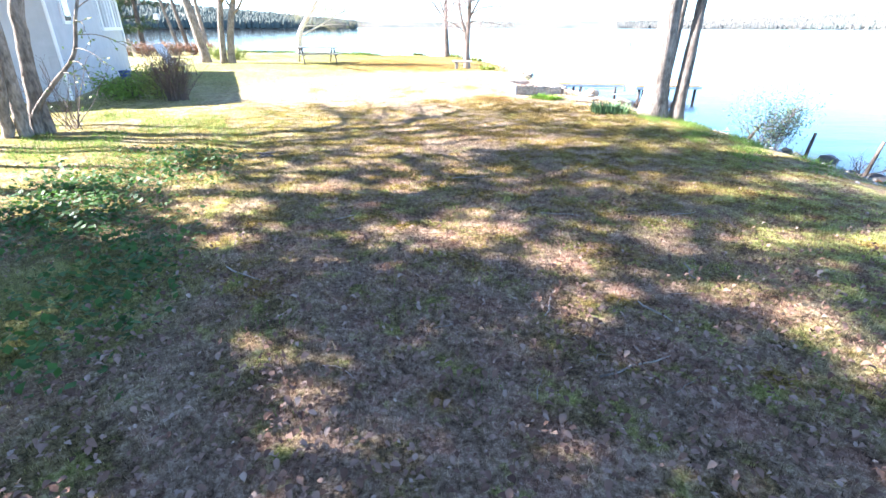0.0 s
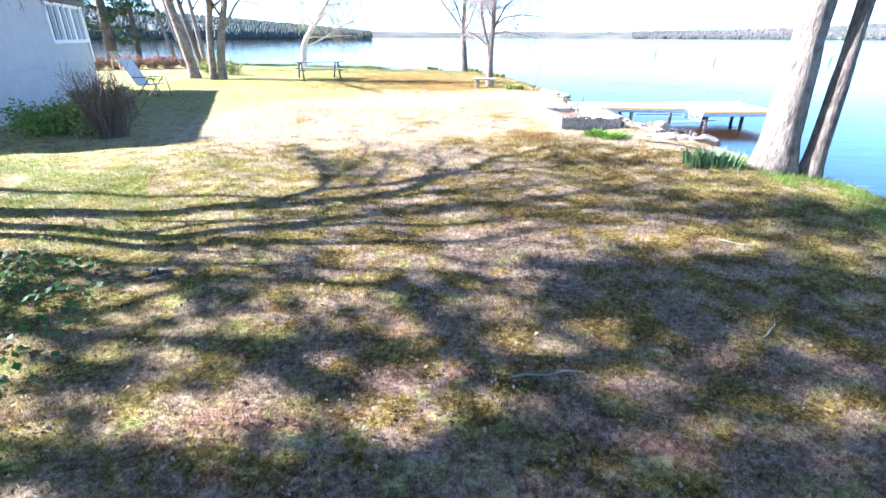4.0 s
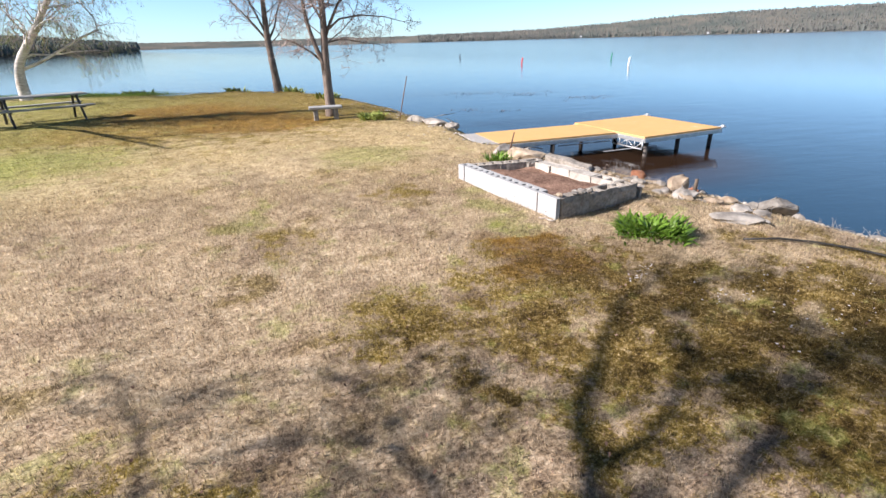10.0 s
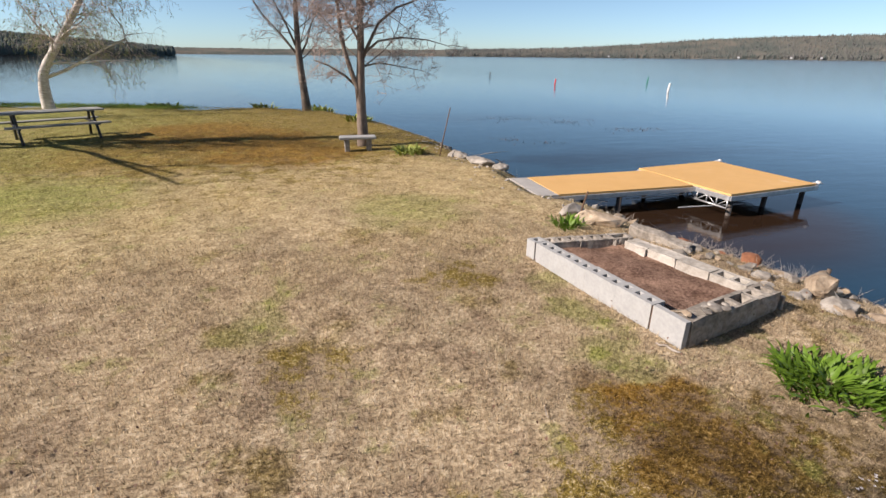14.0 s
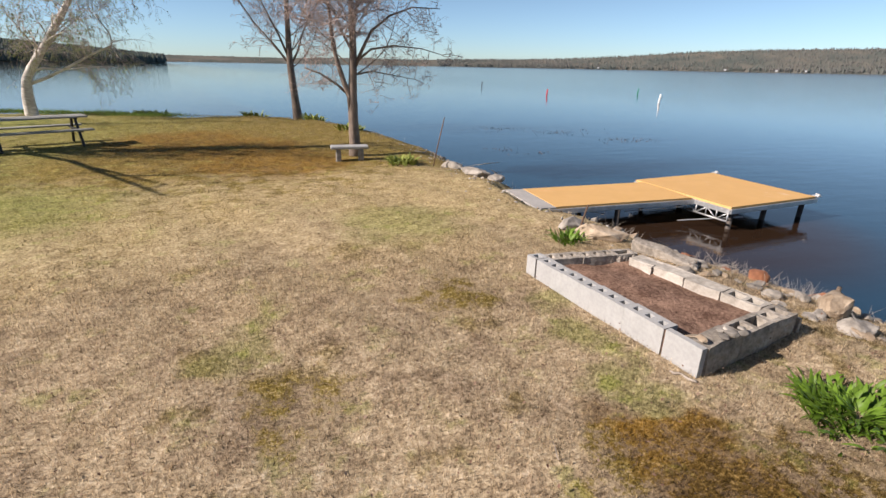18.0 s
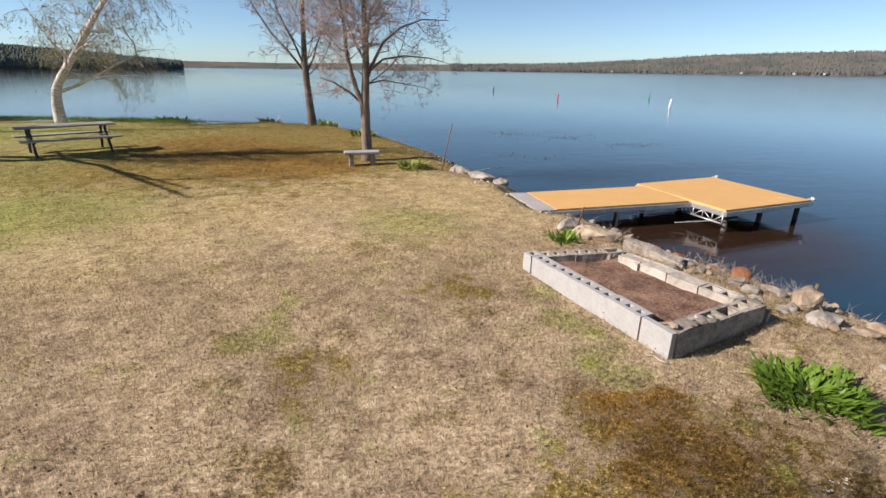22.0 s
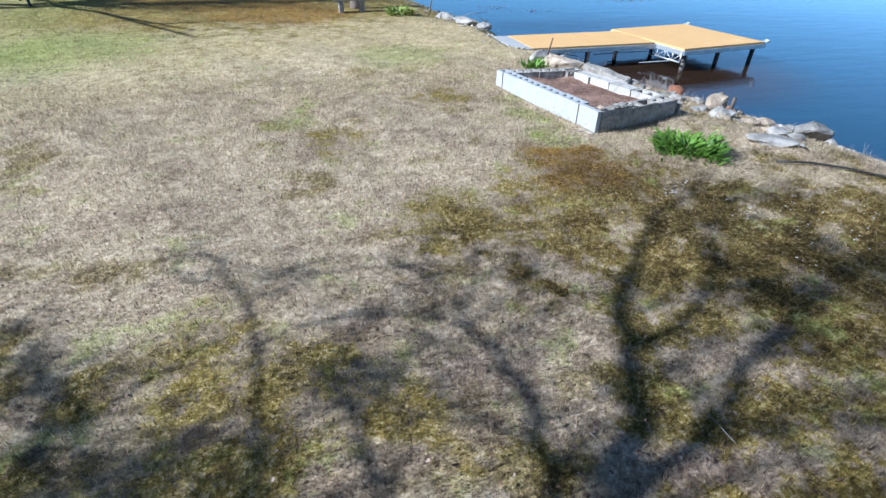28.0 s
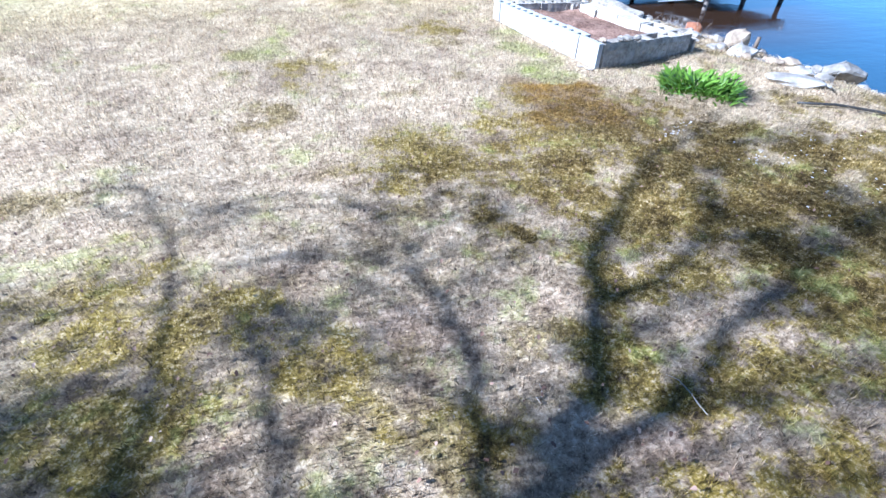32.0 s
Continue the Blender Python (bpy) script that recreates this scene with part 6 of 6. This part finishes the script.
def pot(x, y, r, h, label, mat):
    e = empty("plant_pot", Matrix.Translation((x, y, gz(x, y))), label, "plant pot", "pots by the house")
    n = 14
    prof = [(r * 0.7, 0.0), (r * 0.95, h * 0.8), (r * 1.08, h * 0.8), (r * 1.08, h), (r * 0.92, h), (r * 0.88, h * 0.85)]
    v = [(pr * math.cos(6.2832 * i / n), pr * math.sin(6.2832 * i / n), pz) for pr, pz in prof for i in range(n)]
    f = [(k * n + i, k * n + (i + 1) % n, (k + 1) * n + (i + 1) % n, (k + 1) * n + i) for k in range(len(prof) - 1) for i in range(n)]
    part("pot", mesh_from("pot", v, f + [tuple(range(n - 1, -1, -1))], mat, True), e)
    part("soil", mesh_from("soil", [(r * 0.88 * math.cos(6.2832 * i / n), r * 0.88 * math.sin(6.2832 * i / n), h * 0.86) for i in range(n)], [tuple(range(n))], SOIL), e)


pot(-12.0, 20.0, 0.2, 0.22, "pale low pot at the house corner", CONC)
tub = empty("storage_tub", pose(-11.45, 17.3, gz(-11.45, 17.3), 0, 0, 20) @ Matrix.Diagonal((0.65, 0.65, 0.65, 1)), "dark blue plastic tub against the house wall", "tub")
part("tub_body", Geo().tube([(0, 0, 0), (0, 0, 0.25), (0, 0, 0.46)], [0.22, 0.25, 0.27], 14).mesh("tub_body", TUB, True), tub)
part("lid", Geo().tube([(0, 0, 0.46), (0, 0, 0.50), (0, 0, 0.53)], [0.29, 0.29, 0.2], 14).mesh("lid", TUB, True), tub)
garden_chair = empty("garden_chair", pose(-20.0, 31.4, gz(-20, 31.4), 0, 0, -20), "tan wooden garden chair in front of the rusty hedge", "chair")
for k in range(4):
    part("seat_slat", Geo().box((0.1 + 0.12 * k, 0, 0.36 - 0.02 * k), (0.10, 0.5, 0.025)).mesh("seat_slat", ROCK_TAN), garden_chair)
    part("back_slat", Geo().box((0, -0.19 + 0.127 * k, 0.4), (0.025, 0.11, 0.8), Matrix.Translation((0.05, 0, 0.3)) @ Matrix.Rotation(radians(-24), 4, "Y")).mesh("back_slat", ROCK_TAN), garden_chair)
for s in (-0.29, 0.29):
    part("arm", Geo().box((0.2, s, 0.55), (0.7, 0.1, 0.025)).mesh("arm", ROCK_TAN), garden_chair)
    part("leg", Geo().box((0.5, s, 0.27), (0.07, 0.03, 0.54)).mesh("leg", ROCK_TAN), garden_chair)
    part("leg", Geo().box((-0.1, s, 0.27), (0.07, 0.03, 0.54)).mesh("leg", ROCK_TAN), garden_chair)
stool = empty("wooden_bench", pose(-8.75, 15.1, gz(-8.75, 15.1), 0, 0, 68), "small weathered wooden bench against the house", "bench")
part("seat", Geo().box((0, 0, 0.42), (0.9, 0.32, 0.05)).mesh("seat", STAKE), stool)
for x in (-0.36, 0.36):
    for y in (-0.11, 0.11):
        part("leg", Geo().box((x, y, 0.2), (0.06, 0.06, 0.4)).mesh("leg", STAKE), stool)

# feeder hanging in the pines
feeder = empty("bird_feeder", Matrix.Translation((-22.0, 38.5, 0)), "small white bird feeder on a dark pole", "bird feeder")
part("pole", Geo().tube([(0, 0, gz(-22, 38.5) - 0.1), (0, 0, 2.2)], 0.03, 6).mesh("pole", DARKMETAL), feeder)
part("housing", Geo().box((0, 0, 2.4), (0.34, 0.34, 0.4), bev=0.03).mesh("housing", WHITE), feeder)

# ---- buoys ----
def buoy(x, y, h, r, mat, label, tilt):
    e = empty("channel_buoy", pose(x, y, WATER, tilt, 4, 0), label, "buoy", "channel buoys")
    part("float", Geo().tube([(0, 0, -0.6), (0, 0, h * 0.15), (0, 0, h)], [r, r, r * 0.95], 12).mesh("float", mat, True), e)
    part("cap", Geo().tube([(0, 0, h), (0, 0, h + 0.05)], [r * 0.7, r * 0.4], 12).mesh("cap", mat, True), e)


buoy(25.9, 60.1, 0.62, 0.075, RED, "red spar buoy on the lake", 2)
buoy(39.4, 62.5, 0.62, 0.075, GREEN, "green spar buoy on the lake", 3)
buoy(30.6, 48.4, 0.72, 0.085, WHITEP, "white spar buoy on the lake", 3)
buoy(27.5, 83.0, 0.6, 0.08, DARKMETAL, "dark spar buoy far out on the lake", 1)

# weed patches breaking the surface
wg = Geo()
for cx, cy, rx, ry, n in ((8.8, 33.7, 1.2, 0.8, 70), (11.1, 31.8, 2.0, 0.9, 130), (12.8, 29.1, 1.7, 0.8, 120), (6.4, 27.9, 0.8, 0.5, 45), (7.5, 26.8, 0.9, 0.4, 30), (10.2, 33.0, 2.4, 1.0, 50)):
    for _ in range(n):
        x, y = trg.gauss(cx, rx * 0.5), trg.gauss(cy, ry * 0.5)
        a, s = trg.uniform(0, 6.28), trg.uniform(0.015, 0.055)
        wg.add([(x, y, WATER + 0.004), (x + s * math.cos(a), y + s * math.sin(a), WATER + 0.012), (x + 0.4 * s * math.cos(a + 1.4), y + 0.4 * s * math.sin(a + 1.4), WATER + 0.03)], [(0, 1, 2)])
thing("water_weeds", wg.mesh("water_weeds", WEED), Matrix(), "patches of dark water weed at the surface", "water weed", kind="stuff")


# ---- far shores ----
def far_woods(name, pts, label, mat, step, seed, crown, rows_n=50, bump=0.2):
    """pts: (x, y, hill height) along the shore. A low hill and its woods."""
    rg = np.random.default_rng(seed)
    P = np.array(pts, float)
    seg = np.r_[0, np.cumsum(np.hypot(*np.diff(P[:, :2], axis=0).T))]
    n = 160
    t = np.linspace(0, seg[-1], n)
    xs, ys, hs = (np.interp(t, seg, P[:, k]) for k in range(3))
    away = np.stack([xs, ys], 1)
    away /= np.linalg.norm(away, axis=1)[:, None]
    rows = [(0, WATER - 0.5), (3, 0.6), (60, 0.35), (160, 0.8), (300, 1.0), (420, 0.8)]
    v, f = [], []
    for k, (d, q) in enumerate(rows):
        for i in range(n):
            z = q if k == 0 else (0.8 if k == 1 else hs[i] * q)
            v.append((xs[i] + away[i, 0] * d, ys[i] + away[i, 1] * d, z))
    for k in range(len(rows) - 1):
        for i in range(n - 1):
            a = k * n + i
            f.append((a, a + 1, a + n + 1, a + n))
    g = Geo().add(v, f)
    shore = thing(name, g.mesh(name, mat, True), Matrix(), label, "far shore", kind="structure")
    # the canopy: a sheet of uneven tree tops with a steep front along the water
    m = int(seg[-1] / step)
    t = np.linspace(0, seg[-1], m)
    xs, ys, hs = (np.interp(t, seg, P[:, k]) for k in range(3))
    away = np.stack([xs, ys], 1)
    away /= np.linalg.norm(away, axis=1)[:, None]
    depth = np.concatenate([[1.5, 7.0, 14.0], 14.0 + np.cumsum(step * 1.03 ** np.arange(rows_n))])
    rise = np.interp(depth, [0, 3, 60, 160, 300, 420], [0.0, 0.02, 0.35, 0.8, 1.0, 0.8])
    clumps = rg.normal(0, 1, (len(depth), m))
    wide = np.stack([np.interp(t, np.linspace(0, seg[-1], m // 7 + 2), rg.normal(0, 1, m // 7 + 2)) for _ in depth])
    z = hs[None] * rise[:, None] + crown * (1.0 + bump * clumps + 0.10 * wide)
    z[0], z[1] = WATER, 0.5 * z[2]
    jx = rg.uniform(-0.4, 0.4, (len(depth), m)) * step
    gxw = xs[None] + away[None, :, 0] * (depth[:, None] + jx * (depth[:, None] > 5))
    gyw = ys[None] + away[None, :, 1] * (depth[:, None] + jx * (depth[:, None] > 5))
    wv = np.stack([gxw.ravel(), gyw.ravel(), z.ravel()], 1)
    q = (np.arange(len(depth) - 1)[:, None] * m + np.arange(m - 1)[None]).ravel()
    wf = np.stack([q, q + 1, q + m + 1, q + m], 1)
    thing(name + "_woods", mesh_from(name + "_woods", wv.tolist(), wf.tolist(), mat, True), Matrix(), "mixed spring woods on the far shore", "woods", kind="stuff")
    return shore


# the canopies wear haze-paled colours, not plain foliage tones
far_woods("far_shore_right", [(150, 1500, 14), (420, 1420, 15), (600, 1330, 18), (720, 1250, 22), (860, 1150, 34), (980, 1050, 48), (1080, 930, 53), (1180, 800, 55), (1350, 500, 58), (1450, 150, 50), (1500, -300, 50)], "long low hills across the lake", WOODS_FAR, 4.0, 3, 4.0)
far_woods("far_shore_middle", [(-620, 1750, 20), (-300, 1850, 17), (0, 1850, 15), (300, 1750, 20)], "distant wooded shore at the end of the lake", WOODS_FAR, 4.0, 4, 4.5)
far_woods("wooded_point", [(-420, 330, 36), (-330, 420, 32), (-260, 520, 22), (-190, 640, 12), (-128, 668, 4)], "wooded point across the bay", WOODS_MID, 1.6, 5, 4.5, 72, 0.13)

# single trees on the far slopes
def slope_trees(name, line, heights, count, low, high, seed, mats, label, dark, wide=1.0):
    rg = random.Random(seed)
    total = [0.0]
    for (ax, ay), (bx, by) in zip(line, line[1:]):
        total.append(total[-1] + math.hypot(bx - ax, by - ay))
    g, which = Geo(), []
    for _ in range(count):
        d = rg.uniform(0, total[-1])
        i = max(k for k in range(len(line) - 1) if total[k] <= d)
        u = (d - total[i]) / (total[i + 1] - total[i])
        x, y = line[i][0] + (line[i + 1][0] - line[i][0]) * u, line[i][1] + (line[i + 1][1] - line[i][1]) * u
        back = rg.uniform(0, 1) ** 1.6 * 300
        foot = (heights[i] + (heights[i + 1] - heights[i]) * u) * float(np.interp(back, [0, 3, 60, 160, 300], [0, 0.02, 0.35, 0.8, 1.0]))
        r = math.hypot(x, y)
        x, y = x * (1 + back / r), y * (1 + back / r)
        h = rg.uniform(low, high)
        pine = rg.random() < dark(d / total[-1])
        prof = [(0.10, 0.02), (0.12, 0.25), (0.08, 0.55), (0.035, 0.85)] if pine else [(0.05, 0.02), (0.10, 0.42), (0.105, 0.68), (0.05, 0.92)]
        k, v = 5, []
        for pr, pz in prof:
            v += [(x + h * wide * pr * rg.uniform(0.7, 1.2) * math.cos(6.2832 * a / k), y + h * wide * pr * rg.uniform(0.7, 1.2) * math.sin(6.2832 * a / k), foot + h * pz * rg.uniform(0.95, 1.05)) for a in range(k)]
        v.append((x, y, foot + h))
        f = [(q * k + a, q * k + (a + 1) % k, (q + 1) * k + (a + 1) % k, (q + 1) * k + a) for q in range(3) for a in range(k)] + [(3 * k + a, 3 * k + (a + 1) % k, 4 * k) for a in range(k)]
        g.add(v, f)
        which += [0 if pine else 1] * len(f)
    thing(name, mesh_from(name, g.v, g.f, mats, True, which), Matrix(), label, "trees", kind="stuff")


# distance haze is painted into these tree colours as well
SHORE_PINE = hazy_woods_mat("hazy_far_conifers", (0.085, 0.108, 0.104), (0.100, 0.122, 0.115), (0.120, 0.138, 0.125))
SHORE_BARE = hazy_woods_mat("hazy_far_bare_trees", (0.103, 0.109, 0.106), (0.126, 0.129, 0.124), (0.156, 0.152, 0.142))
POINT_PINE = hazy_woods_mat("hazy_conifers", (0.080, 0.104, 0.099), (0.092, 0.115, 0.107), (0.106, 0.126, 0.113))
POINT_BARE = hazy_woods_mat("hazy_bare_trees", (0.100, 0.114, 0.106), (0.112, 0.122, 0.112), (0.126, 0.132, 0.120))
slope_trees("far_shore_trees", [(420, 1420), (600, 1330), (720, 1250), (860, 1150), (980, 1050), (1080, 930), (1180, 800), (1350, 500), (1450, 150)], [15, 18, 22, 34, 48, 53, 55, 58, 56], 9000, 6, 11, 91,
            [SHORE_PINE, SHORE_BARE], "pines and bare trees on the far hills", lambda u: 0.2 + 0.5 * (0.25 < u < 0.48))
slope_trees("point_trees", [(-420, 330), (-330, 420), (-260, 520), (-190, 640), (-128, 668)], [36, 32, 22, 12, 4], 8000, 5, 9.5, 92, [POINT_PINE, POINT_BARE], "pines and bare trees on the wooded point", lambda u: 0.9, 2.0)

# houses on the far shore
for k, (px, py, w) in enumerate([(790, 1180, 6), (1010, 985, 6), (1075, 905, 6), (1120, 870, 5), (1205, 720, 9)]):
    d = Vector((px, py, 0)).normalized()
    cot = empty("lakeside_cottage", Matrix.Translation((px, py, 1.5)) @ Matrix.Rotation(math.atan2(d.y, d.x) - math.pi / 2, 4, "Z"), "small pale cottage on the far shore", "house", "far cottages")
    part("wall", Geo().box((0, 0, 1.6), (w * 0.8, 6, 3.2), bev=0).mesh("wall", SIDING), cot)
    part("roof", Geo().add([(-w / 2 - 0.5, -3.5, 4), (w / 2 + 0.5, -3.5, 4), (w / 2 + 0.5, 3.5, 4), (-w / 2 - 0.5, 3.5, 4), (-w / 2 - 0.5, 0, 6), (w / 2 + 0.5, 0, 6)],
                           [(0, 1, 5, 4), (2, 3, 4, 5), (0, 4, 3), (1, 2, 5), (3, 2, 1, 0)]).mesh("roof", ROOF), cot)
